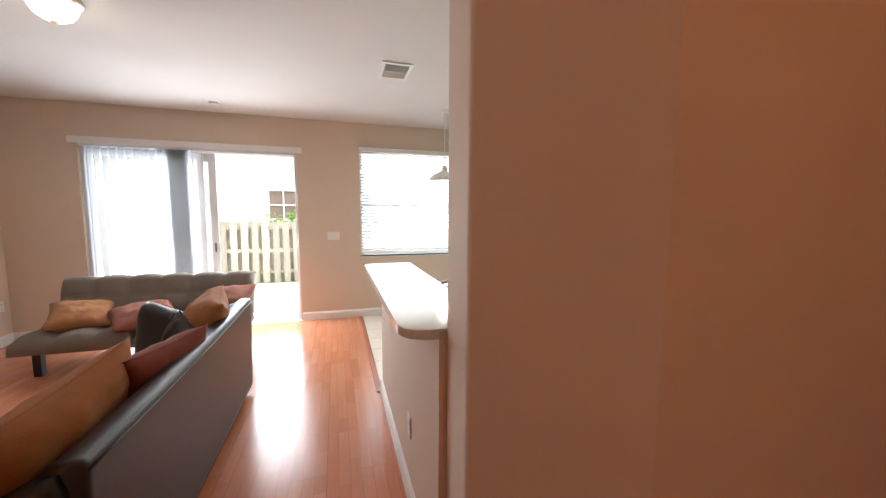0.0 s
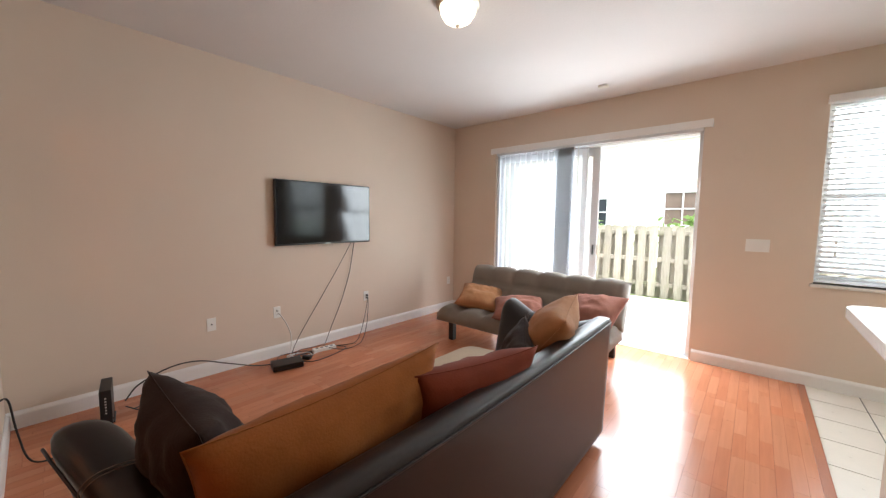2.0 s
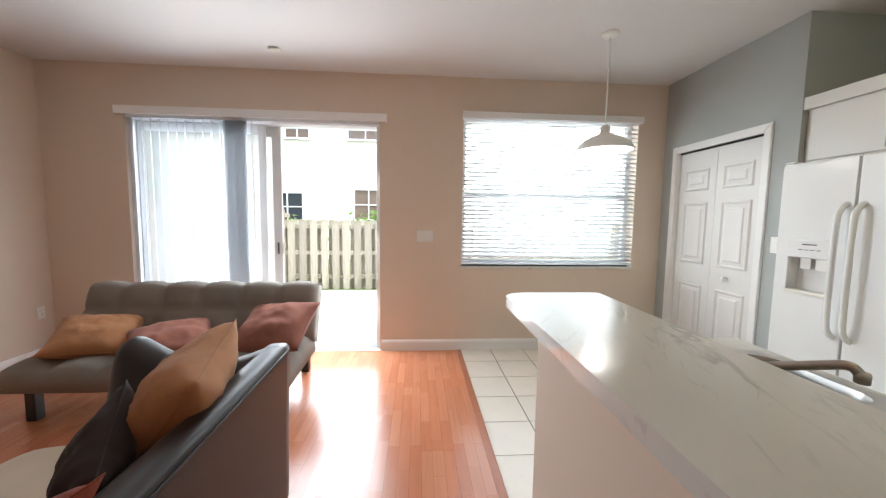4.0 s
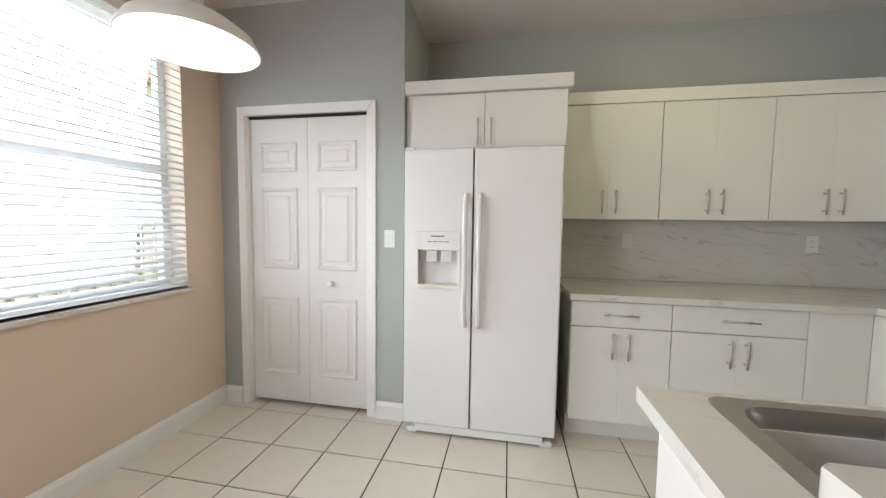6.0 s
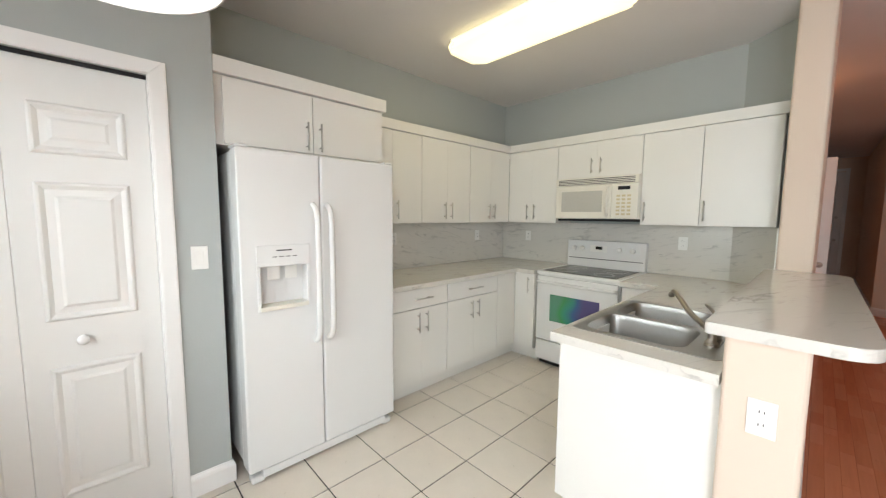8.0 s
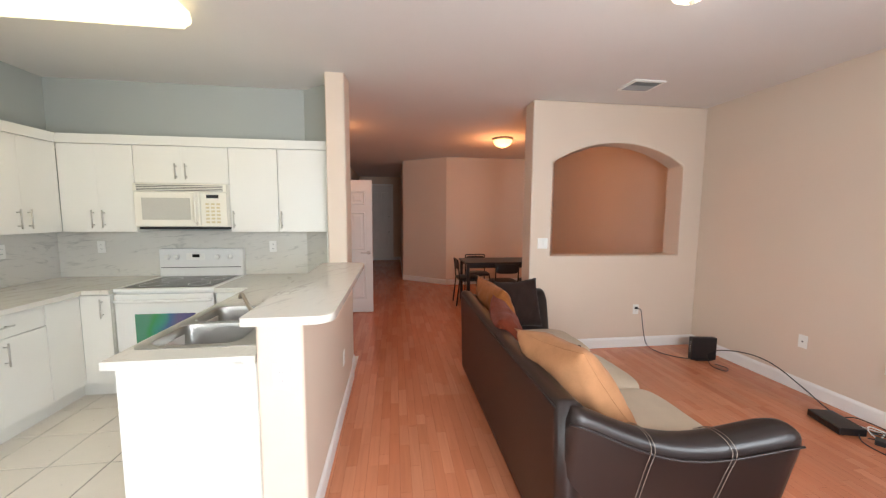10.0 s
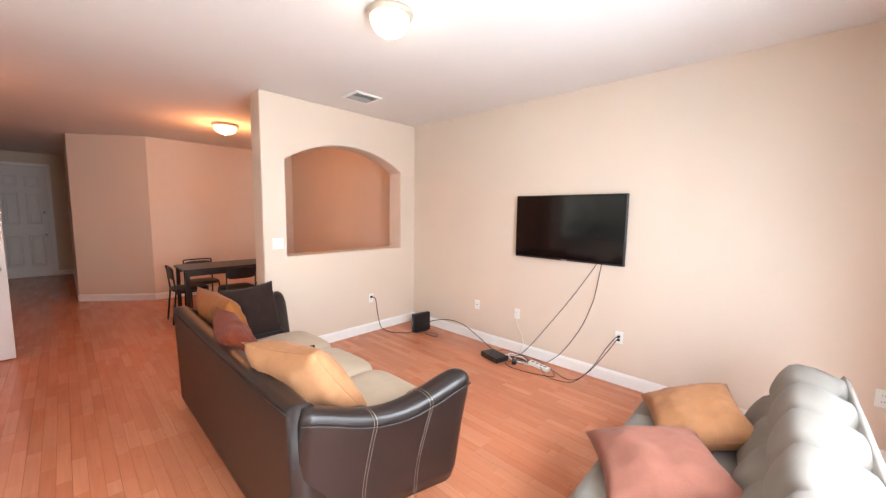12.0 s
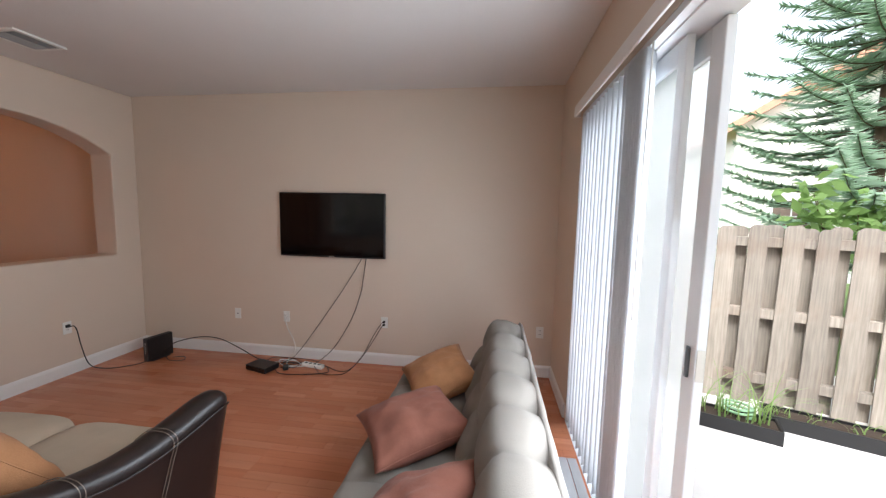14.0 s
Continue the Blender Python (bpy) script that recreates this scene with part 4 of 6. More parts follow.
def panel_leaf(parent, name, w, h, columns, t=0.035, mat=DOOR, rows=None):
    """A moulded door leaf in local x, z with raised panels; front towards local -y."""
    leaf = part(name, box(0, 0, 0, w, t, h, 0.003, 2), mat, parent)
    rows = rows or ((0.20, 0.77), (0.965, 1.535), (1.645, 1.845))
    k = h / 2.01
    for x0, x1 in columns:
        for z0, z1 in rows:
            z0, z1 = z0 * k, z1 * k
            bm = bmesh.new()
            loops = []
            for ins, y in ((0.0, -0.0005), (0.008, -0.006), (0.015, -0.0065), (0.03, -0.001), (0.055, -0.003), (0.066, -0.0065)):
                loops.append([bm.verts.new((x, y * 1.7, z)) for x, z in ((x0 + ins, z0 + ins), (x1 - ins, z0 + ins), (x1 - ins, z1 - ins), (x0 + ins, z1 - ins))])
            for a, b in zip(loops, loops[1:]):
                for q in range(4):
                    bm.faces.new((a[q], a[(q + 1) % 4], b[(q + 1) % 4], b[q]))
            bm.faces.new(loops[-1])
            part("panel", bm, mat, leaf)
    return leaf


def casing(parent, w, h, cw=0.062, name="casing"):
    """Three moulded boards round an opening w wide and h high; face towards local -y."""
    for nm, pts in (("left", ((0, 0), (0, h), (-cw, h + cw), (-cw, 0))), ("right", ((w, 0), (w + cw, 0), (w + cw, h + cw), (w, h))), ("head", ((0, h), (w, h), (w + cw, h + cw), (-cw, h + cw)))):
        bm = bmesh.new()
        a = [bm.verts.new((x, 0.0, z)) for x, z in pts]
        b = [bm.verts.new((x, -0.016, z)) for x, z in pts]
        bm.faces.new(a)
        bm.faces.new(b[::-1])
        for i in range(4):
            bm.faces.new((a[i], a[(i + 1) % 4], b[(i + 1) % 4], b[i]))
        bmesh.ops.bevel(bm, geom=[e for e in bm.edges if all(abs(v.co.y + 0.016) < 1e-6 for v in e.verts)], offset=0.005, segments=2, affect="EDGES")
        part(name, bm, TRIM, parent)


pantry = thing("door_pantry", pose(6.03, -0.208, 0, 0, 0, -90), "closed white six-panel bifold pantry door in a white casing", "door", kind="structure")
casing(pantry, 0.886, 2.03)
for k in range(2):
    holder = panel_leaf(pantry, "leaf", 0.436, 1.985, ((0.075, 0.36),) if k == 0 else ((0.07, 0.355),))
    holder.location = (0.0075 + k * 0.4365, 0.03, 0.03)
part("knob", lathe([(0, 0.04), (0.014, 0.038), (0.02, 0.028), (0.018, 0.018), (0.009, 0.012), (0.009, 0.004), (0.017, 0.0), (0, 0)], 20), TRIM, pantry, "round white knob", True, pose(0.617, 0.03, 0.895, 90))
part("track", box(0.0, 0.02, 2.015, 0.886, 0.09, 2.03), DARK, pantry, "dark metal door track")
part("jamb_lining", prism([(-0.001, 0.0), (0.006, 0.0), (0.006, 0.11), (-0.001, 0.11)], 0, 2.03), TRIM, pantry)
part("jamb_lining", prism([(0.880, 0.0), (0.887, 0.0), (0.887, 0.11), (0.880, 0.11)], 0, 2.03), TRIM, pantry)

# the open door of the hall, swung square to its wall
hall_door = thing("door_hall", pose(4.647, -6.31, 0.012, 0, 0, 180), "open white six-panel interior door in the hall", "door", kind="structure")
panel_leaf(hall_door, "leaf", 0.775, 2.03, ((0.11, 0.34), (0.44, 0.67)))
part("handle", tube(spline([(0.715, -0.002, 0.93), (0.715, -0.05, 0.93), (0.69, -0.055, 0.93), (0.605, -0.05, 0.935)], 5), 0.009, 8), NICKEL, hall_door, "satin nickel lever handle", True)
part("rosette", lathe([(0, 0.008), (0.026, 0.007), (0.03, 0.0), (0, 0)], 20), NICKEL, hall_door, "", True, pose(0.715, 0.0, 0.93, 90))
for z in (0.25, 1.0, 1.8):
    part("hinge", tube([(-0.002, 0.0, z - 0.045), (-0.002, 0.0, z + 0.045)], 0.007, 8), NICKEL, hall_door)
hall_frame = thing("door_frame_hall", pose(4.66, -6.36, 0, 0, 0, -90), "white casing of the open hall doorway", "door frame", kind="structure")
casing(hall_frame, 0.76, 2.05)
end_door = thing("door_hall_end", pose(4.42, -12.8, 0, 0, 0, 180), "closed white door at the far end of the hall", "door", kind="structure")
panel_leaf(end_door, "leaf", 0.78, 2.44, ((0.11, 0.34), (0.44, 0.67))).location = (0, -0.036, 0.005)
casing(end_door, 0.78, 2.46)
part("deadbolt", lathe([(0, 0.02), (0.024, 0.018), (0.028, 0.0), (0, 0)], 16), NICKEL, end_door, "bright round deadbolt", True, pose(0.7, -0.036, 1.45, 90))
part("knob", lathe([(0, 0.06), (0.022, 0.055), (0.026, 0.04), (0.01, 0.03), (0.01, 0.004), (0.028, 0.0), (0, 0)], 16), NICKEL, end_door, "", True, pose(0.7, -0.036, 0.95, 90))


# ---- lamps and ceiling fittings ----
def dome_lamp(at, label, glowmat, r=0.135):
    d = thing("ceiling_lamp", at, label, "ceiling lamp")
    part("pan", lathe([(0, 0), (r + 0.02, 0), (r + 0.025, -0.012), (r + 0.018, -0.03), (r + 0.002, -0.034), (0, -0.034)], 40), BRONZE, d, "brushed metal ceiling pan", True)
    part("glass_bowl", lathe([(r, -0.034), (r, -0.045), (r * 0.93, -0.075), (r * 0.75, -0.108), (r * 0.45, -0.130), (r * 0.12, -0.138), (0, -0.138)], 40), glowmat, d, "frosted glass bowl, lit", True)
    part("finial", lathe([(0.0, -0.136), (0.012, -0.138), (0.014, -0.146), (0.007, -0.155), (0, -0.158)], 16), BRONZE, d, "", True)
    return d


BRONZE = material("satin_cream_metal", (196, 184, 168), 0.4, 0.5, vary=0.1, scale=20)
dome_lamp(pose(2.035, -2.47, H), "lit frosted glass dome lamp on the living room ceiling", DOME_GLOW, 0.115)
dome_lamp(pose(1.81, -6.43, H), "lit amber glass dome lamp on the dining ceiling", DINE_GLOW, 0.145)
dome_lamp(pose(4.38, -5.95, H), "lit amber glass dome lamp on the hall ceiling", DINE_GLOW, 0.145)
pend = thing("pendant_lamp", pose(4.895, -0.93, H), "off-white metal bowl pendant lamp on a thin rod", "pendant lamp")
part("canopy", lathe([(0, 0), (0.062, 0), (0.062, -0.008), (0.045, -0.022), (0.012, -0.03), (0, -0.03)], 28), PLATE, pend, "", True)
part("rod", tube([(0, 0, -0.025), (0, 0, -0.67)], 0.006, 8), PLATE, pend, "thin white rod", True)
part("shade", lathe([(0.0, -0.63), (0.02, -0.632), (0.034, -0.645), (0.036, -0.69), (0.062, -0.705), (0.13, -0.735), (0.185, -0.775), (0.208, -0.815), (0.208, -0.822), (0.202, -0.822),
                     (0.178, -0.782), (0.125, -0.743), (0.06, -0.713), (0.0, -0.705)], 48), PLATE, pend, "off-white shallow bowl shade", True, pose(0, 0, -0.03))
part("bulb", lathe([(0, -0.71), (0.018, -0.715), (0.03, -0.75), (0.032, -0.775), (0.02, -0.798), (0, -0.803)], 20), BULB_GLOW, pend, "lit bulb", True, pose(0, 0, -0.03))
tl = thing("fluorescent_light", pose(5.37, -3.06, H), "lit fluorescent ceiling light with a yellowish acrylic cover", "ceiling light")
for s in (-1, 1):
    part("end_cap", box(s * 0.602, -0.17, -0.03, s * 0.587, 0.17, 0.0), PLATE, tl)
part("base_pan", box(-0.585, -0.165, -0.025, 0.585, 0.165, 0.0), PLATE, tl)
part("diffuser", prism(round_corner([(-0.63, -0.195), (0.63, -0.195), (0.63, 0.195), (-0.63, 0.195)], [0.09] * 4, 8), -0.092, -0.026, 0.03, 4), TUBE_GLOW, tl, "rounded wrap-around acrylic diffuser", True)


# Plain grey, used for the slats of the vent before the arch.
VENT_GREY = material("grey_vent_enamel", (158, 156, 153), 0.6, vary=0.12, scale=30)


def vent(at, w, d, label, slat_mat):
    v = thing("ceiling_vent", at, label, "air vent")
    bm = bmesh.new()
    f = 0.028
    for x0, x1, y0, y1 in ((-w / 2, w / 2, -d / 2, -d / 2 + f), (-w / 2, w / 2, d / 2 - f, d / 2), (-w / 2, -w / 2 + f, -d / 2 + f, d / 2 - f), (w / 2 - f, w / 2, -d / 2 + f, d / 2 - f)):
        add_box(bm, x0, y0, -0.014, x1, y1, 0.0)
    part("frame", bm, PLATE, v)
    part("backing", box(-w / 2 + f, -d / 2 + f, -0.003, w / 2 - f, d / 2 - f, -0.0005), DARK, v)
    n = int((d - 2 * f) / 0.022)
    for k in range(n):
        y = -d / 2 + f + (k + 0.5) * (d - 2 * f) / n
        part("slat", box(-w / 2 + f, -0.009, -0.0008, w / 2 - f, 0.009, 0.0008), slat_mat, v, at=pose(0, y, -0.010, 52 if k < n / 2 else -52))
    return v


vent(pose(4.12, -1.985, H), 0.26, 0.35, "white louvred ceiling vent over the bar", PLATE)
vent(pose(1.235, -3.945, H), 0.31, 0.27, "white louvred ceiling vent with grey slats before the arch", VENT_GREY)
sm = thing("smoke_detector", pose(2.285, -0.445, H), "small cream sensor on the ceiling near the patio door", "sensor")
part("case", box(-0.045, -0.03, -0.022, 0.045, 0.03, 0.0, 0.006), CREAM, sm)
part("lens", box(-0.02, -0.033, -0.018, 0.02, -0.028, -0.006, 0.002), PLATE, sm)

# ---- patio door, window and their blinds ----
LATCH = material("dark_grey_metal", (92, 94, 98), 0.4, 0.6)
slider = thing("door_patio", pose(0.745, 0.0, 0.0), "white aluminium sliding patio door, slid open", "sliding door", kind="structure")
SW, SH = 2.355, 2.30
part("jamb", box(0.0, 0.04, 0, 0.035, 0.18, SH, 0.003), FRAMEW, slider)
part("jamb", box(SW - 0.035, 0.04, 0, SW, 0.18, SH, 0.003), FRAMEW, slider)
part("head", box(0.035, 0.04, SH - 0.04, SW - 0.035, 0.18, SH, 0.003), FRAMEW, slider)
sill = bmesh.new()
add_box(sill, 0.0, -0.002, -0.08, SW, 0.19, 0.004)
for y in (0.07, 0.105, 0.14, 0.17):
    add_box(sill, 0.0, y, 0.004, SW, y + 0.006, 0.022)
part("sill_track", sill, FRAMEW, slider, "grey-white ribbed sill track")


def sash(parent, x0, x1, y0, y1, z0, z1, stile, rail, handle=False):
    bm = bmesh.new()
    for a, b, c, d in ((x0, x0 + stile, z0, z1), (x1 - stile, x1, z0, z1), (x0 + stile, x1 - stile, z0, z0 + rail), (x0 + stile, x1 - stile, z1 - rail, z1)):
        add_box(bm, a, y0, c, b, y1, d, 0.003, 1)
    s = part("panel_frame", bm, FRAMEW, parent, "white aluminium panel frame")
    g = part("pane", box(x0 + stile, (y0 + y1) / 2 - 0.002, z0 + rail, x1 - stile, (y0 + y1) / 2 + 0.002, z1 - rail), HAZED, s, "hazy white glass pane")
    g.visible_shadow = False
    if handle:
        part("latch", box(x1 - 0.05, y0 - 0.012, 0.98, x1 - 0.032, y0, 1.1, 0.004), LATCH, s, "dark grey pull latch")
        part("lock_plate", box(x1 + 0.0, y0 + 0.004, 0.98, x1 + 0.003, y1 - 0.004, 1.1), NICKEL, s)
    return s


sash(slider, 0.04, 1.23, 0.085, 0.115, 0.02, SH - 0.045, 0.065, 0.09)
sash(slider, 0.16, 1.355, 0.145, 0.18, 0.02, SH - 0.045, 0.085, 0.10, True)

val = thing("vertical_blind", pose(0.68, 0.0, 2.29), "white vertical blind with a valance, half drawn at the patio door", "blind")
part("valance", box(0.0, -0.045, 0.0, 2.49, -0.032, 0.075, 0.003), TRIM, val, "white valance board")
part("valance_end", box(0.0, -0.032, 0.0, 0.012, -0.001, 0.075), TRIM, val)
part("valance_end", box(2.478, -0.032, 0.0, 2.49, -0.001, 0.075), TRIM, val)
part("head_rail", box(0.07, 0.002, -0.022, 2.415, 0.04, 0.008), FRAMEW, val)
slat_bm = bmesh.new()
n = 6
prev = None
for i in range(n + 1):
    u = -0.044 + 0.088 * i / n
    w = 0.006 * (1 - (u / 0.044) ** 2)
    cur = [slat_bm.verts.new((u, w, -2.25)), slat_bm.verts.new((u, w, -0.022))]
    if prev:
        slat_bm.faces.new((prev[0], cur[0], cur[1], prev[1]))
    prev = cur
ext = bmesh.ops.extrude_face_region(slat_bm, geom=list(slat_bm.faces))
for v in [g for g in ext["geom"] if isinstance(g, bmesh.types.BMVert)]:
    v.co.y += 0.0012
slat_first = part("slat", slat_bm, VSLAT, val, "", True, pose(0.115, 0.022, 0, 0, 0, -58))
rng = random.Random(5)
spots = [(0.115 + 0.079 * k, -56 + rng.uniform(-6, 6)) for k in range(1, 11)] + [(0.940 + 0.0118 * k, -50 + rng.uniform(-3, 3)) for k in range(18)]
for x, a in spots:
    o = new("slat", slat_first.data)
    o.parent = val
    o.matrix_basis = pose(x, 0.022, 0, 0, 0, a)
part("wand", tube([(1.21, 0.0, -0.02), (1.215, -0.005, -0.55), (1.215, -0.005, -1.15)], 0.004, 6), PLATE, val, "thin clear wand", True)

win = thing("window_1", pose(3.925, 0.0, 0.885), "white single-hung window with a marble sill", "window", kind="structure")
WW, WH = 1.81, 1.515
bm = bmesh.new()
for a, b, c, d in ((0, 0.045, 0, WH), (WW - 0.045, WW, 0, WH), (0.045, WW - 0.045, 0, 0.05), (0.045, WW - 0.045, WH - 0.045, WH), (0.045, WW - 0.045, 0.715, 0.76)):
    add_box(bm, a, 0.12, c, b, 0.17, d, 0.003, 1)
part("window_frame", bm, FRAMEW, win, "white window frame with a meeting rail")
for z0, z1 in ((0.05, 0.715), (0.76, WH - 0.045)):
    g = part("pane", box(0.045, 0.143, z0, WW - 0.045, 0.147, z1), PANE, win, "clear glass pane")
    g.visible_shadow = False
part("window_sill", box(-0.02, -0.02, -0.028, WW + 0.02, 0.12, 0.0, 0.004), MARBLE, win, "pale marble sill")

hb = thing("horizontal_blind", pose(3.93, -0.002, 0.89), "white two-inch horizontal slat blind, lowered with tilted slats", "blind")
part("head_rail", box(-0.02, -0.06, 1.465, 1.825, 0.03, 1.525, 0.004), TRIM, hb, "white valance board")
sl = bmesh.new()
prev = None
for i in range(5):
    u = -0.0245 + 0.049 * i / 4
    w = 0.003 * (1 - (u / 0.0245) ** 2)
    cur = [sl.verts.new((0.006, u, w)), sl.verts.new((1.795, u, w))]
    if prev:
        sl.faces.new((prev[0], cur[0], cur[1], prev[1]))
    prev = cur
ext = bmesh.ops.extrude_face_region(sl, geom=list(sl.faces))
for v in [g for g in ext["geom"] if isinstance(g, bmesh.types.BMVert)]:
    v.co.z += 0.0022
count = 34
first = part("slat", sl, BLIND, hb, "", True, pose(0, 0.012, 0.055, 24))
for k in range(1, count):
    o = new("slat", first.data)
    o.parent = hb
    o.matrix_basis = pose(0, 0.012 + rng.uniform(-0.001, 0.001), 0.055 + k * 0.0424, 24 + rng.uniform(-3, 3))
part("bottom_rail", box(0.004, -0.014, 0.012, 1.797, 0.038, 0.032, 0.004), BLIND, hb)
for x in (0.12, 0.63, 1.17, 1.68):
    part("ladder_cord", tube([(x, -0.016, 0.03), (x, -0.016, 1.47)], 0.0012, 5), PLATE, hb)
part("pull_cord", tube(spline([(0.1, -0.035, 1.47), (0.102, -0.036, 0.9), (0.1, -0.035, 0.36)], 4), 0.0016, 5), PLATE, hb)
for dz in (0.0, 0.09):
    part("tassel", lathe([(0, 0.035), (0.004, 0.034), (0.009, 0.0), (0, 0.0)], 10), NICKEL, hb, "small pull tassel", True, pose(0.1, -0.035, 0.24 + dz))

# ---- outside ----
structure("ground", box(-400, 0.2, -0.5, 400, 600, -0.13), GRASS, "green lawn reaching into the distance", "ground")
structure("patio", box(-0.8, 0.2, -0.4, 7.5, 3.5, -0.085), CONCRETE, "pale concrete patio slab", "patio")


def fence_board(h):
    w = 0.135
    bm = bmesh.new()
    out = [(0, 0), (w, 0), (w, h - 0.03), (w - 0.03, h), (0.03, h), (0, h - 0.03)]
    a = [bm.verts.new((x, 0, z)) for x, z in out]
    b = [bm.verts.new((x, 0.017, z)) for x, z in out]
    bm.faces.new(a)
    bm.faces.new(b[::-1])
    for i in range(6):
        bm.faces.new((a[i], a[(i + 1) % 6], b[(i + 1) % 6], b[i]))
    return bm


def fence(at, length, top, label, seed, mat):
    """A shadow-box fence along local x; boards on both sides of its rails."""
    f = thing("fence", at, label, "fence")
    rg = random.Random(seed)
    h = top + 0.10
    me = None
    k = 0
    x = 0.0
    while x < length:
        for side in (0, 1):
            xx = x + (0.0 if side == 0 else 0.115)
            pz = pose(xx + rg.uniform(-0.006, 0.006), -0.056 if side == 0 else 0.039, -0.10 + rg.uniform(-0.015, 0.015), 0, rg.uniform(-0.8, 0.8), rg.uniform(-1, 1))
            if me is None:
                o = part("board", fence_board(h), mat, f, at=pz)
                me = o.data
            else:
                o = new("board", me)
                o.parent = f
                o.matrix_basis = pz
        x += 0.222
    for z in (0.12, h * 0.5 - 0.1, top - 0.18):
        part("rail", box(-0.05, -0.0385, z, length + 0.1, 0.0385, z + 0.085, 0.003, 1), mat, f)
    x = 0.06
    while x < length + 0.1:
        part("post", box(x, -0.036, -0.13, x + 0.09, 0.036, top - 0.03), mat, f)
        x += 2.0
    return f


ang = math.degrees(math.atan2(0.93, 0.36))
fence(pose(-0.58, 0.42, -0.02, 0, 0, ang), 3.75, 1.54, "weathered grey-brown wooden shadow-box side fence", 3, FENCE)
fence(pose(0.62, 3.88, -0.03), 8.4, 1.33, "weathered pale wooden back fence stained green at its foot", 4, MOSSY)


def planter(at, length, label):
    p = thing("planter", at, label, "planter")
    bm = bmesh.new()
    for x0, x1, y0, y1 in ((0, length, 0, 0.015), (0, length, 0.205, 0.22), (0, 0.015, 0.015, 0.205), (length - 0.015, length, 0.015, 0.205)):
        add_box(bm, x0, y0, 0, x1, y1, 0.11)
    part("trough", bm, BLACK, p, "black plastic trough")
    part("soil", box(0.015, 0.015, 0.01, length - 0.015, 0.205, 0.09), SOIL, p)
    return p


def blades(parent, n, spread_x, spread_y, h, seed, name="foliage", mat=None):
    """Long arching blades of leaf, joined as one mass."""
    rg = random.Random(seed)
    bm = bmesh.new()
    for _ in range(n):
        x, y = rg.uniform(0, spread_x), rg.uniform(0, spread_y)
        a, l = rg.uniform(0, 6.283), h * rg.uniform(0.6, 1.2)
        dx, dy = math.cos(a), math.sin(a)
        w = 0.006
        prev = None
        for i in range(5):
            t = i / 4
            out = l * 0.7 * t * t
            z = l * (t - 0.45 * t * t)
            ww = w * (1 - t * 0.9)
            cur = (bm.verts.new((x + dx * out - dy * ww, y + dy * out + dx * ww, z)), bm.verts.new((x + dx * out + dy * ww, y + dy * out - dx * ww, z)))
            if prev:
                bm.faces.new((prev[0], prev[1], cur[1], cur[0]))
            prev = cur
    return part(name, bm, mat or LEAFM, parent)


p1 = planter(pose(0.42, 1.0, -0.085, 0, 0, 66), 0.62, "short black planter trough with long green blades")
blades(p1, 60, 0.55, 0.18, 0.52, 8).location = (0.03, 0.02, 0.08)
p2 = planter(pose(0.40, 1.62, -0.085, 0, 0, 66), 1.25, "long black planter trough with sparse seedlings")
blades(p2, 60, 1.15, 0.18, 0.12, 9).location = (0.04, 0.02, 0.08)
pot = thing("garden_hose", pose(0.40, 1.42, 0.02), "coiled pale green garden hose on the planter", "hose")
part("coil", tube([(0.10 * math.cos(a), 0.10 * math.sin(a), 0.005 * a) for a in (k * 0.35 for k in range(40))], 0.011, 6), material("pale_green_rubber", (150, 188, 150), 0.5), pot, "", True)


def norfolk_pine(at):
    """Whorls of level branches with hanging needle twigs."""
    t = thing("pine_tree", at, "dark green tiered pine tree behind the side fence", "tree")
    part("trunk", tube([(0, 0, -0.13), (0.02, 0.0, 2.5), (-0.02, 0.02, 5.0), (0, 0, 7.6)], 0.11, 8, 0.015), BARK, t, "", True)
    rg = random.Random(12)
    bm = bmesh.new()
    wood = bmesh.new()
    z = 0.9
    while z < 7.4:
        reach = 2.25 * (1 - (z / 8.3) ** 1.3) + 0.12
        nb = 7
        off = rg.uniform(0, 1)
        for k in range(nb):
            a = 2 * math.pi * (k + off + rg.uniform(-0.12, 0.12)) / nb
            d = Vector((math.cos(a), math.sin(a), 0))
            sd = Vector((-d.y, d.x, 0))
            ln = reach * rg.uniform(0.8, 1.08)
            line = [d * (ln * s) + Vector((0, 0, z + 0.10 * s + 0.12 * s * s * ln - 0.16 * math.sin(s * 2.6))) for s in (0, 0.25, 0.5, 0.75, 1.0)]
            tube(line, 0.016, 4, 0.004, bm=wood)
            steps = int(ln / 0.034)
            for i in range(2, steps + 1):
                s = i / steps
                c = line[min(3, int(s * 4))].lerp(line[min(4, int(s * 4) + 1)], s * 4 - min(3, int(s * 4)))
                for sg in (-1, 1, rg.uniform(-0.5, 0.5)):
                    tl_ = (0.10 + 0.17 * math.sin(math.pi * min(1, s * 1.05))) * rg.uniform(0.75, 1.15)
                    tip = c + sd * (sg * tl_) + d * (0.55 * tl_) + Vector((0, 0, rg.uniform(-0.05, 0.08)))
                    w = Vector((0, 0, 0.026))
                    e = d * 0.022
                    v = [bm.verts.new(q) for q in (c - e, c + w, c + e, tip)]
                    bm.faces.new((v[0], v[1], v[3]))
                    bm.faces.new((v[1], v[2], v[3]))
                    bm.faces.new((v[2], v[0], v[3]))
        z += 0.20 + 0.03 * z
    part("branch", wood, BARK, t)["kind"] = "stuff"
    part("crown", bm, NEEDLE, t, "flat tiers of green needle sprays")
    return t


norfolk_pine(pose(-2.5, 4.75, 0))


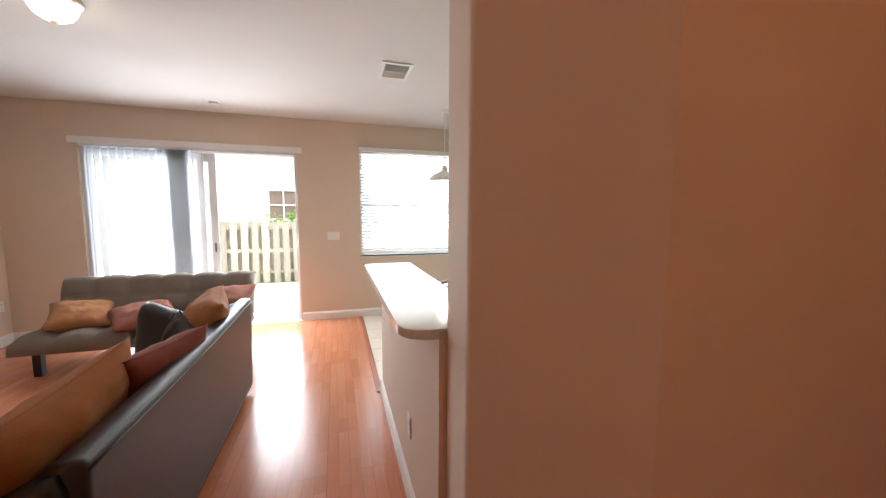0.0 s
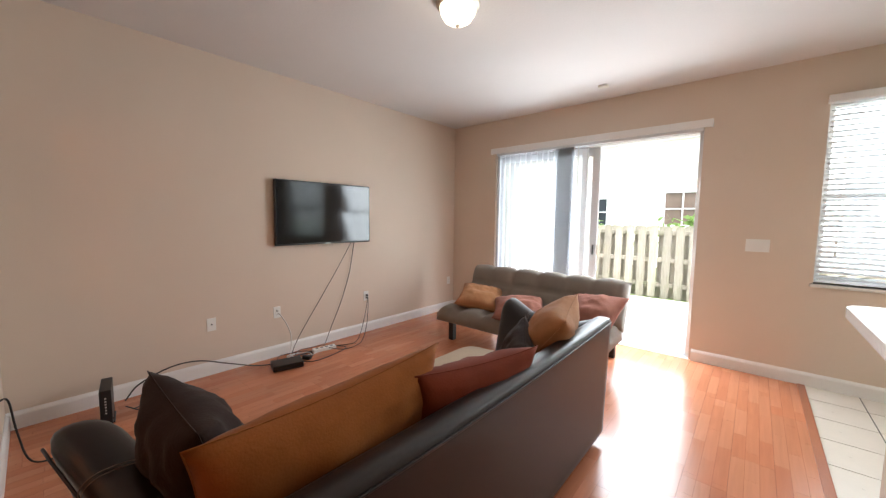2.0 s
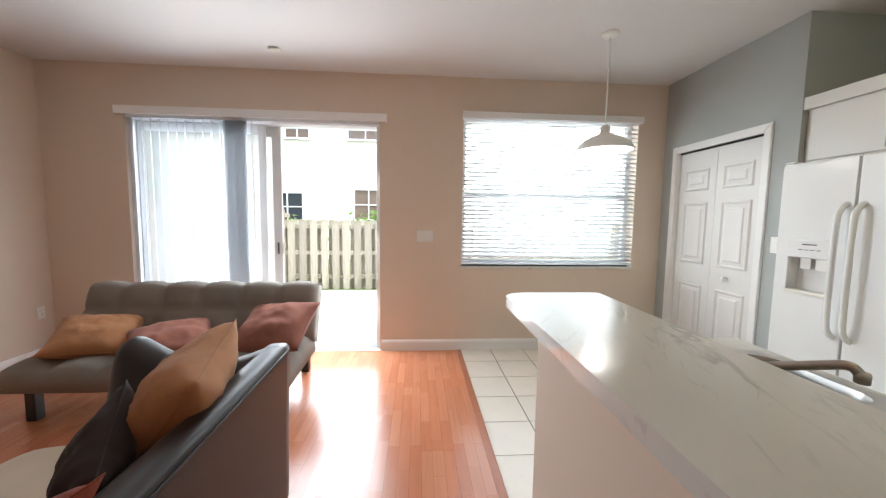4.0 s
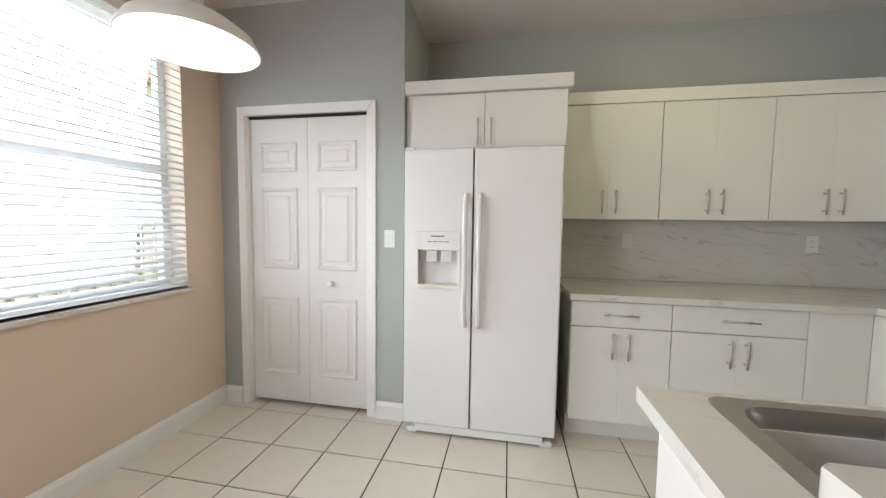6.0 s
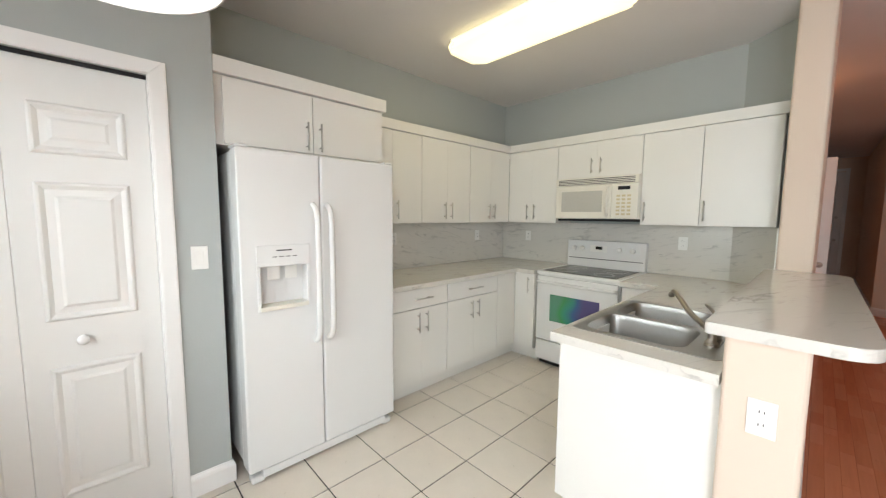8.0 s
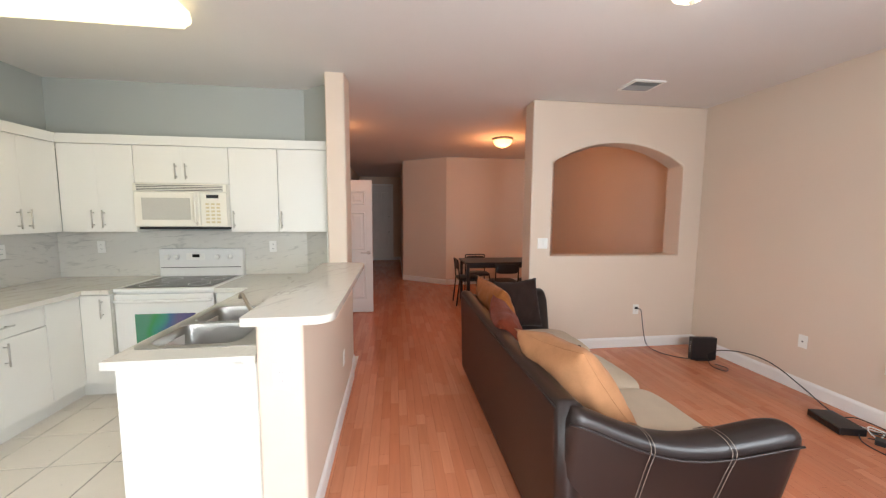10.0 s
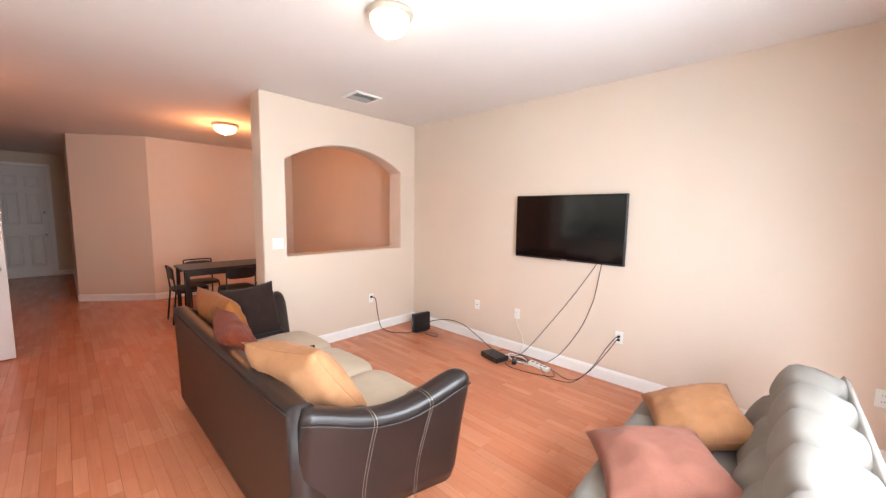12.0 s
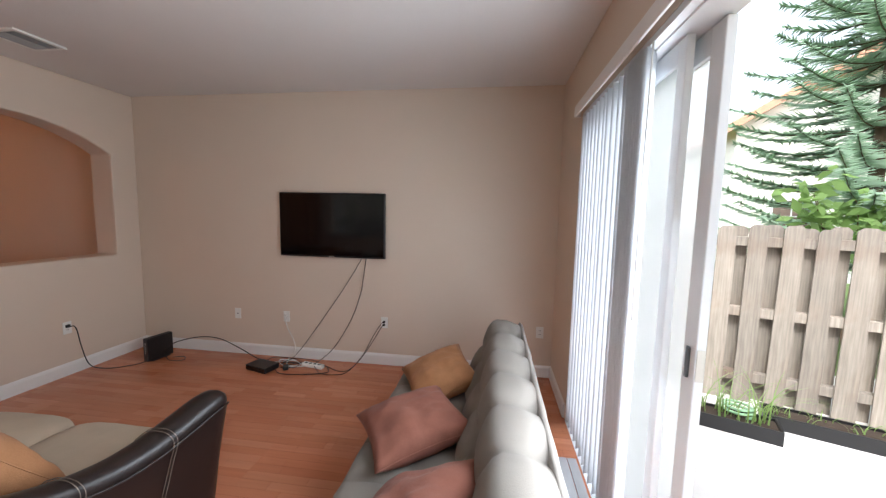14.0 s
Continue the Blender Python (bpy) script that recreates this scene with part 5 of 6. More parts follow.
def shrub(at, size, n, seed, label, mat=None):
    s = thing("shrub", at, label, "shrub")
    rg = random.Random(seed)
    wood, bm = bmesh.new(), bmesh.new()
    for _ in range(9):
        a = rg.uniform(0, 6.28)
        tip = Vector((math.cos(a) * size * rg.uniform(0.2, 0.6), math.sin(a) * size * rg.uniform(0.2, 0.6), size * rg.uniform(1.2, 2.2)))
        mid = tip * 0.5 + Vector((0, 0, size * 0.2))
        tube([(0, 0, 0), mid, tip], 0.014, 5, 0.004, bm=wood)
        for _ in range(n // 9):
            s_ = rg.uniform(0.35, 1.05)
            c = mid.lerp(tip, s_) + Vector((rg.gauss(0, 0.12), rg.gauss(0, 0.12), rg.gauss(0, 0.12))) * size
            u = Vector((rg.gauss(0, 1), rg.gauss(0, 1), rg.gauss(0, 0.5))).normalized()
            v = u.cross(Vector((rg.gauss(0, 1), rg.gauss(0, 1), rg.gauss(0, 1)))).normalized()
            l = rg.uniform(0.06, 0.11)
            q = [bm.verts.new(c + w) for w in (-u * l, v * l * 0.45, u * l, -v * l * 0.45)]
            bm.faces.new((q[0], q[1], q[2]))
            bm.faces.new((q[0], q[2], q[3]))
    part("stems", wood, BARK, s)
    part("leaves", bm, mat or LEAFM, s, "light green leaves")
    return s


shrub(pose(-0.95, 3.35, -0.13), 1.0, 700, 21, "light green leafy shrub behind the side fence")
shrub(pose(2.4, 4.6, -0.13), 0.75, 350, 22, "light green shrub behind the back fence")
shrub(pose(0.9, 4.7, -0.13), 0.7, 300, 23, "light green shrub in the fence corner")
shrub(pose(4.6, 4.8, -0.13), 0.85, 420, 24, "light green shrub behind the back fence")


def house_window(parent, x, z, w, h, panemat, cols=2, rows=2):
    t = 0.07
    fr = bmesh.new()
    ring = [[fr.verts.new((u, y, v)) for u, v in q] for y in (-0.06, 0.0) for q in (((0, 0), (w, 0), (w, h), (0, h)), ((t, t), (w - t, t), (w - t, h - t), (t, h - t)))]
    for k in range(4):
        j = (k + 1) % 4
        for p, q in ((0, 1), (1, 3), (3, 2), (2, 0)):
            fr.faces.new((ring[p][k], ring[p][j], ring[q][j], ring[q][k]))
    o = part("window", fr, FRAMEW, parent, "white window frame", at=pose(x, 0, z))
    for k in range(1, cols):
        part("glazing_bar", box(w * k / cols - 0.02, -0.05, t, w * k / cols + 0.02, 0.0, h - t), FRAMEW, o)
    for k in range(1, rows):
        part("glazing_bar", box(t, -0.045, h * k / rows - 0.02, w - t, 0.0, h * k / rows + 0.02), FRAMEW, o)
    for i in range(cols):
        for j in range(rows):
            part("pane", box(max(t, w * i / cols), -0.02, max(t, h * j / rows), min(w - t, w * (i + 1) / cols), -0.005, min(h - t, h * (j + 1) / rows)), panemat, o)


# Opaque glossy panes: NPANE mottled brown, DPANE dark grey.
NPANE = material("mottled_brown_pane", (120, 104, 96), 0.1, vary=0.3, scale=3)
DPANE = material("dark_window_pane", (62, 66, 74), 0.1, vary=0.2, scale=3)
nb = thing("neighbour_house", pose(-9.0, 9.2, -0.13), "two-storey cream stucco house behind the back fence", "house")
part("wall", box(0, 0, 0, 24, 7, 5.7), STUCCO, nb)
part("roof", prism([(-0.5, -0.5), (24.5, -0.5), (24.5, 7.5), (-0.5, 7.5)], 5.7, 5.95), ROOF, nb, "terracotta tiled roof edge")
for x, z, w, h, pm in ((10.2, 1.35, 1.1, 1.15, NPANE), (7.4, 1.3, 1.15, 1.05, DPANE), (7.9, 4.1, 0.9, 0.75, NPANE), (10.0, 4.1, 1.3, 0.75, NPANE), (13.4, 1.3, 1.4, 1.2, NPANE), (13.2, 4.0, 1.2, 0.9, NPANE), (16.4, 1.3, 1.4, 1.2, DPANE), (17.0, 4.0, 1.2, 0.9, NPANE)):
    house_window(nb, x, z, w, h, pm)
h2 = thing("gabled_house", pose(-12.1, 8.55, -0.13, 0, 0, 80), "cream gabled house with a terracotta roof behind the pine", "house")
bm = bmesh.new()
pts = [(0, 0), (8, 0), (8, 5.2), (4, 7.7), (0, 5.2)]
a = [bm.verts.new((x, 0, z)) for x, z in pts]
b = [bm.verts.new((x, 9, z)) for x, z in pts]
bm.faces.new(a)
bm.faces.new(b[::-1])
for i in range(5):
    bm.faces.new((a[i], a[(i + 1) % 5], b[(i + 1) % 5], b[i]))
part("wall", bm, STUCCO, h2)
for sgn in (0, 1):
    rb = bmesh.new()
    x0, x1 = (-0.5, 4.0) if sgn == 0 else (8.5, 4.0)
    q = [rb.verts.new(v) for v in ((x0, -0.5, 4.92), (x1, -0.5, 7.73), (x1, 9.5, 7.73), (x0, 9.5, 4.92))]
    rb.faces.new(q)
    ext = bmesh.ops.extrude_face_region(rb, geom=list(rb.faces))
    for v in [g for g in ext["geom"] if isinstance(g, bmesh.types.BMVert)]:
        v.co.z += 0.28
    part("roof", rb, ROOF, h2, "terracotta roof slope")
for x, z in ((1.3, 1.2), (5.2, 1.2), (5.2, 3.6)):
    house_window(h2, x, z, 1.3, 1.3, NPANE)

# ---- living room ----
def loft(sections, closed_ends=True):
    """A skin over rings of points that have the same count."""
    bm = bmesh.new()
    rings = [[bm.verts.new(p) for p in s] for s in sections]
    n = len(rings[0])
    for a, b in zip(rings, rings[1:]):
        for k in range(n):
            bm.faces.new((a[k], a[(k + 1) % n], b[(k + 1) % n], b[k]))
    if closed_ends:
        bm.faces.new(rings[0][::-1])
        bm.faces.new(rings[-1])
    return bm


def soft_box(x0, y0, z0, x1, y1, z1, bulge=0.03, n=10, power=6, wrinkle=0.004, seed=0):
    """A stuffed cushion: a box with rounded edges and swollen faces."""
    bm = bmesh.new()
    bmesh.ops.create_cube(bm, size=2.0)
    bmesh.ops.subdivide_edges(bm, edges=list(bm.edges), cuts=n, use_grid_fill=True)
    c = Vector(((x0 + x1) / 2, (y0 + y1) / 2, (z0 + z1) / 2))
    h = Vector((abs(x1 - x0) / 2, abs(y1 - y0) / 2, abs(z1 - z0) / 2))
    for v in bm.verts:
        p = v.co.copy()
        q = (abs(p.x) ** power + abs(p.y) ** power + abs(p.z) ** power) ** (1 / power)
        p = p / q
        f = Vector((1 - p.x ** 2, 1 - p.y ** 2, 1 - p.z ** 2))
        out = Vector((p.x * f.y * f.z, p.y * f.x * f.z, p.z * f.x * f.y)) * bulge
        w = noise.noise(Vector((p.x * h.x, p.y * h.y, p.z * h.z)) * 7 + Vector((seed, seed * 2.1, 0))) * wrinkle
        v.co = c + Vector((p.x * h.x, p.y * h.y, p.z * h.z)) + out + p.normalized() * w
    return bm


def pillow(at, w, h, t, mat, label, seed):
    """A square throw pillow lying in local x, z, with drawn-out corners."""
    th = thing("throw_pillow", at, label, "pillow", "throw pillows")
    n = 24
    bm = bmesh.new()
    grid = {}
    for side in (-1, 1):
        for i in range(n + 1):
            for j in range(n + 1):
                if side == 1 and (i in (0, n) or j in (0, n)):
                    grid[side, i, j] = grid[-1, i, j]
                    continue
                u, v = 2 * i / n - 1, 2 * j / n - 1
                pin = 1 - 0.10 * (1 - u * u) * v * v - 0.0
                pin2 = 1 - 0.10 * (1 - v * v) * u * u
                x, z = u * w / 2 * pin2, v * h / 2 * pin
                full = max(0.0, (1 - abs(u) ** 2.4) * (1 - abs(v) ** 2.4)) ** 0.46
                fold = 1 - abs(noise.noise(Vector((u * 3.5 + v * 2.2 + seed, v * 1.2 - u * 0.8, side * 5.0))))
                wr = noise.noise(Vector((u * 2.0 + seed, v * 2.0, side * 3.0))) * 0.022 + fold ** 5 * 0.014 + noise.noise(Vector((u * 6 + seed, v * 6, side * 7.0))) * 0.006
                y = side * (t / 2 * full) + wr * full
                grid[side, i, j] = bm.verts.new((x, y, z + h / 2))
        for i in range(n):
            for j in range(n):
                q = [grid[side, i, j], grid[side, i + 1, j], grid[side, i + 1, j + 1], grid[side, i, j + 1]]
                bm.faces.new(q if side == -1 else q[::-1])
    part("cover", bm, mat, th, "", True)
    edge = []
    for i in range(n):
        edge.append(grid_point(w, h, 2 * i / n - 1, -1))
    for i in range(n):
        edge.append(grid_point(w, h, 1, 2 * i / n - 1))
    for i in range(n):
        edge.append(grid_point(w, h, 1 - 2 * i / n, 1))
    for i in range(n + 1):
        edge.append(grid_point(w, h, -1, 1 - 2 * i / n))
    part("seam", tube(edge, 0.002, 5), mat, th, "", True)
    return th


def grid_point(w, h, u, v):
    return (u * w / 2 * (1 - 0.10 * (1 - v * v) * u * u), 0.0, v * h / 2 * (1 - 0.10 * (1 - u * u) * v * v) + h / 2)


def leather_sofa():
    s = thing("sofa", pose(2.40, -3.035, 0), "dark brown leather three-seat sofa with beige seat cushions", "sofa")
    X = lambda x: x - 2.40
    # backrest: a leaning slab with a rolled top
    prof = [(2.885, 0.06), (2.886, 0.09), (2.893, 0.40), (2.904, 0.73), (2.905, 0.755), (2.903, 0.785), (2.893, 0.798), (2.87, 0.803), (2.825, 0.80), (2.80, 0.785), (2.785, 0.74), (2.69, 0.42), (2.66, 0.06)]
    secs = []
    for y in (-1.035, -1.0, -0.55, 0.0, 0.55, 1.0, 1.035):
        sag = -0.018 * (1 - (y / 1.035) ** 2)
        secs.append([(X(x), y, z + (sag if z > 0.6 else 0) + (0.012 * noise.noise(Vector((y * 3, x * 3, 1))) if z > 0.7 else 0)) for x, z in prof])
    part("backrest", loft(secs), LEATHER, s, "dark brown leather backrest", True)
    part("base", box(X(2.0), -0.9, 0.06, X(2.86), 0.9, 0.30, 0.02, 3), LEATHER, s, "dark brown leather base")
    part("welt", tube([(X(2.906), y, 0.772 - 0.018 * (1 - (y / 1.035) ** 2)) for y in (-1.02 + 0.1275 * k for k in range(17))], 0.005, 6), LEATHER, s, "", True)
    for sg in (1, -1):
        secs = []
        N = 16
        for k in range(N + 1):
            u = k / N
            x = 2.878 - (0.833 if sg > 0 else 0.903) * u
            yb = 0.935 + 0.20 * u ** 1.3
            yt = yb + 0.155 + 0.02 * u
            zt = 0.80 - 0.115 * math.sin(math.pi * min(1, u * 1.02)) ** 1.3 - 0.01 * u
            th = 0.17
            e = 1.0
            if u > 0.9:
                e = math.sqrt(max(0.0, 1 - ((u - 0.9) / 0.1) ** 2)) * 0.35 + 0.65
            ym = (yb + yt) / 2 - th / 2
            pts = [(yb + 0.05, 0.06), (yb + 0.07, 0.30), (yt - 0.03, zt - 0.15), (yt, zt - 0.05), (yt - 0.012, zt - 0.012), (yt - 0.055, zt), (yt - 0.115, zt - 0.008), (yt - th, zt - 0.05), (yt - th - 0.02, zt - 0.12), (yb - th + 0.02, 0.30), (yb - th, 0.06)]
            secs.append([(X(x), sg * (ym + (y - ym) * e), z - (1 - e) * (0.12 if z > 0.5 else 0.0)) for y, z in pts])
        bm = loft(secs)
        arm = part("arm", bm, LEATHER, s, "flared dark brown leather arm", True)
        mod = arm.modifiers.new("round", "SUBSURF")
        mod.levels = mod.render_levels = 1
        part("welt", tube([Vector(c[3]) + Vector((0, sg * 0.001, -0.012)) for c in secs[:-1]], 0.0045, 6), LEATHER, arm, "", True)
        for u in (0.36, 0.68):
            for du in (-0.008, 0.008):
                uu = u + du
                k = uu * N
                i = int(k)
                f = k - i
                line = [Vector(secs[i][q]).lerp(Vector(secs[i + 1][q]), f) for q in (0, 1, 2, 3, 4, 5, 6, 7)]
                line = [p + Vector((0, sg * (0.007 if q < 4 else 0.0), 0.002 if q > 2 else 0)) for q, p in enumerate(line)]
                part("stitching", tube(spline(line, 4), 0.0015, 5), STITCH, arm, "pale double stitching", True)
    for k in range(3):
        y0 = -0.885 + k * 0.592
        part("seat_cushion", soft_box(X(1.94), y0, 0.27, X(2.70), y0 + 0.586, 0.455, 0.035, 12, 7, 0.006, k), SEATFAB, s, "beige microfibre seat cushion", True)
    for x in (2.08, 2.82):
        for y in (-0.9, 0.9):
            part("leg", box(X(x) - 0.03, y - 0.03, 0.0, X(x) + 0.03, y + 0.03, 0.062, 0.004), LEG, s)
    return s


leather_sofa()
pillow(pose(2.465, -2.417, 0.473, -37, 5, -75), 0.52, 0.56, 0.25, GOLD, "large golden suede pillow against the sofa back", 1)
pillow(pose(2.525, -2.67, 0.44, -20, 8, -60), 0.44, 0.40, 0.16, BROWN, "dark brown suede pillow slumped between two others", 2)
pillow(pose(2.61, -3.20, 0.475, -26, -3, -101), 0.63, 0.44, 0.21, RUST, "rust suede pillow leaning on the sofa back", 3)
pillow(pose(2.57, -3.75, 0.45, -16, 1, -88), 0.78, 0.51, 0.21, AMBER, "amber suede pillow leaning on the sofa back", 4)
pillow(pose(2.34, -3.95, 0.44, 17, 3, 2), 0.45, 0.48, 0.23, BROWN, "dark brown suede pillow against the sofa arm", 5)


def tufted(w, d, t, cols, rows, seed, dent=0.05):
    """A padded slab in local x, y with sewn squares on its top and rounded edges."""
    nx, ny = cols * 8, rows * 8
    bm = bmesh.new()
    top, low = {}, {}
    for i in range(nx + 1):
        for j in range(ny + 1):
            u, v = i / nx, j / ny
            a = abs(math.sin(math.pi * u * cols))
            b = abs(math.sin(math.pi * v * rows))
            puff = (a * b) ** 0.42
            edge = min(1.0, min(u, 1 - u) * w / 0.05) ** 0.5 * min(1.0, min(v, 1 - v) * d / 0.05) ** 0.5
            z = t * (0.55 + 0.45 * edge) - dent * (1 - puff) * (0.35 + 0.65 * edge) + 0.006 * noise.noise(Vector((u * 9, v * 5, seed)))
            grow = 0.012 * (1 - edge)
            dip = 0.03 * (1 - a ** 0.6) * max(0.0, (v - 0.7) / 0.3)
            top[i, j] = bm.verts.new((u * w + (0.5 - u) * grow, v * d + (0.5 - v) * grow - dip, z))
            low[i, j] = bm.verts.new((u * w, v * d - dip, 0.0))
    for i in range(nx):
        for j in range(ny):
            bm.faces.new((top[i, j], top[i + 1, j], top[i + 1, j + 1], top[i, j + 1]))
            bm.faces.new((low[i, j], low[i, j + 1], low[i + 1, j + 1], low[i + 1, j]))
    for i in range(nx):
        bm.faces.new((low[i, 0], low[i + 1, 0], top[i + 1, 0], top[i, 0]))
        bm.faces.new((top[i, ny], top[i + 1, ny], low[i + 1, ny], low[i, ny]))
    for j in range(ny):
        bm.faces.new((top[0, j], top[0, j + 1], low[0, j + 1], low[0, j]))
        bm.faces.new((low[nx, j], low[nx, j + 1], top[nx, j + 1], top[nx, j]))
    return bm


def futon():
    f = thing("futon", pose(0.80, -1.27, 0), "taupe microfibre click-clack futon with tufted pads", "futon")
    W = 1.83
    for k in range(2):
        x = k * (W / 2 + 0.004)
        part("seat_pad", tufted(W / 2 - 0.004, 0.68, 0.17, 3, 2, k), FUTON, f, "tufted taupe seat pad", True, pose(x, 0.0, 0.225, 2))
    bk = part("back_pad", tufted(W, 0.51, 0.20, 6, 2, 5, 0.038), FUTON, f, "tufted taupe back pad", True, pose(0, 0.68, 0.31, 66))
    part("rear_cover", tufted(W, 0.51, 0.07, 6, 2, 8, 0.025), FUTON, bk, "", True, pose(0, 0.51, 0.0, 180))
    part("frame", box(0.12, 0.08, 0.20, W - 0.12, 0.62, 0.25, 0.006), BLACK, f, "black steel frame")
    for x in (0.16, W - 0.13):
        for y in (0.10, 0.80):
            part("leg", prism([(x - 0.032, y - 0.032), (x + 0.032, y - 0.032), (x + 0.032, y + 0.032), (x - 0.032, y + 0.032)], 0.0, 0.25, 0.006, 2), LEG, f, "square black leg")
    for x in (0.16, W - 0.13):
        part("leg_arm", box(x - 0.02, 0.6, 0.215, x + 0.02, 0.83, 0.25), BLACK, f)
    return f


futon()
pillow(pose(1.25, -1.13, 0.415, -70, 6, 24), 0.50, 0.46, 0.2, GOLD, "golden suede pillow on the futon", 6)
pillow(pose(1.84, -1.21, 0.425, -80, -3, 30), 0.54, 0.52, 0.2, ROSE, "rose brown suede pillow lying on the futon", 7)
pillow(pose(2.37, -1.08, 0.40, -62, -5, -8), 0.56, 0.52, 0.21, ROSE, "rose brown suede pillow against the futon back", 8)


# ---- television and its cables ----
tv = thing("television", pose(0.0, -2.215, 1.432, 0, 0, 90), "black flat-screen television mounted on the beige wall", "television")
part("casing", box(-0.556, -0.062, -0.324, 0.556, -0.02, 0.324, 0.006, 2), BLACK, tv)
part("screen", box(-0.545, -0.0635, -0.306, 0.545, -0.0605, 0.313), SCREEN, tv, "glossy black screen")
part("bracket", box(-0.2, -0.02, -0.18, 0.2, 0.0, 0.18, 0.004), BLACK, tv, "black wall bracket")
part("badge", box(-0.03, -0.065, -0.32, 0.03, -0.061, -0.312), NICKEL, tv, "small silver badge")


def cable(pts, r, mat, label):
    c = thing("cable", pose(0, 0, 0), label, "cable")
    part("cord", tube(spline(pts, 6), r, 6), mat, c, "", True)
    return c


GREYC = material("grey_cord", (104, 98, 92), 0.6)
BLACKC = material("black_cord", (30, 28, 28), 0.55)
WHITEC = material("white_cord", (222, 218, 212), 0.5)
cable([(0.03, -1.90, 1.112), (0.022, -2.08, 0.82), (0.02, -2.30, 0.50), (0.03, -2.55, 0.15), (0.10, -2.66, 0.012), (0.22, -2.70, 0.008)], 0.0035, GREYC, "grey cord running down the wall from the television")
cable([(0.03, -1.86, 1.112), (0.02, -1.90, 0.86), (0.016, -1.93, 0.72), (0.02, -2.03, 0.45), (0.06, -2.2, 0.16), (0.16, -2.34, 0.03), (0.2, -2.40, 0.02)], 0.004, GREYC, "thick grey cord hanging below the television")
cable([(0.012, -2.755, 0.43), (0.05, -2.745, 0.43), (0.075, -2.70, 0.34), (0.06, -2.65, 0.22), (0.05, -2.64, 0.10), (0.12, -2.68, 0.012), (0.25, -2.60, 0.008), (0.22, -2.45, 0.008)], 0.005, WHITEC, "white power cord from the wall outlet")
cable([(0.014, -1.675, 0.455), (0.06, -1.69, 0.45), (0.13, -1.74, 0.36), (0.22, -1.83, 0.17), (0.30, -1.95, 0.03), (0.34, -2.08, 0.006), (0.33, -2.22, 0.006), (0.22, -2.34, 0.03)], 0.0034, BLACKC, "black power cord looping from the wall outlet")
cable([(0.014, -1.675, 0.425), (0.05, -1.69, 0.415), (0.10, -1.75, 0.30), (0.17, -1.86, 0.12), (0.23, -1.97, 0.015), (0.25, -2.08, 0.006), (0.18, -2.22, 0.008), (0.13, -2.40, 0.008), (0.15, -2.55, 0.008), (0.30, -2.66, 0.008)], 0.0034, BLACKC, "black cord from the wall outlet to the floor")
cable([(0.30, -3.95, 0.10), (0.24, -3.86, 0.17), (0.16, -3.66, 0.21), (0.12, -3.46, 0.19), (0.11, -3.24, 0.10), (0.14, -3.02, 0.02), (0.2, -2.84, 0.008), (0.16, -2.6, 0.008), (0.17, -2.4, 0.008)], 0.005, BLACKC, "black cable arching from the modem along the wall")
cable([(0.754, -4.475, 0.455), (0.72, -4.44, 0.44), (0.70, -4.42, 0.25), (0.67, -4.38, 0.06), (0.60, -4.27, 0.006), (0.50, -4.12, 0.006), (0.42, -4.06, 0.012), (0.38, -4.02, 0.04)], 0.0045, BLACKC, "black cord from the outlet under the arch to the modem")
cable([(0.30, -3.95, 0.06), (0.34, -3.86, 0.012), (0.30, -3.74, 0.006), (0.22, -3.80, 0.006), (0.26, -3.9, 0.008)], 0.0035, BLACKC, "thin black cord curled by the modem")
cable([(0.10, -2.60, 0.012), (0.16, -2.74, 0.03), (0.24, -2.66, 0.012), (0.20, -2.50, 0.01), (0.12, -2.62, 0.014), (0.2, -2.82, 0.01), (0.32, -2.88, 0.03)], 0.0045, WHITEC, "white cord coiled behind the cable box")
cable([(0.24, -2.86, 0.03), (0.16, -2.82, 0.05), (0.10, -2.68, 0.03), (0.14, -2.52, 0.02), (0.26, -2.52, 0.01), (0.29, -2.60, 0.02)], 0.0035, BLACKC, "black cord looped behind the cable box")
cable([(0.22, -2.70, 0.02), (0.12, -2.60, 0.04), (0.10, -2.46, 0.03), (0.15, -2.34, 0.04)], 0.0035, BLACKC, "short black cord from the cable box to the power strip")
cable([(0.30, -2.72, 0.03), (0.40, -2.60, 0.006), (0.38, -2.35, 0.006), (0.30, -2.16, 0.006), (0.18, -2.22, 0.008)], 0.004, BLACKC, "black cord curled on the floor")
for y, z, m, lab in ((-2.755, 0.465, WHITEC, "white plug adapter in the outlet"), (-1.675, 0.455, BLACKC, "black plug in the outlet"), (-1.675, 0.425, BLACKC, "black plug in the outlet")):
    pl = thing("plug", pose(0.006, y, z, 0, 0, 90), lab, "plug")
    part("body", box(-0.011, -0.026, -0.010, 0.011, -0.002, 0.010, 0.004), m, pl)
pl = thing("plug", pose(0.754, -4.496, 0.462, 0, 0, 180), "black plug in the outlet under the arch", "plug")
part("body", box(-0.016, -0.03, -0.014, 0.016, -0.002, 0.014, 0.005), BLACKC, pl)
md = thing("modem", pose(0.28, -4.04, 0.0, 0, 0, -8), "black upright cable modem on the laminate floor", "modem")
part("case", box(-0.13, -0.03, 0.006, 0.13, 0.03, 0.245, 0.006), BLACK, md)
part("foot", box(-0.09, -0.04, 0.0, 0.09, 0.04, 0.008, 0.003), BLACK, md)
for k in range(6):
    part("status_light", box(0.1295, -0.005, 0.09 + k * 0.02, 0.1312, 0.005, 0.096 + k * 0.02), PLATE, md)
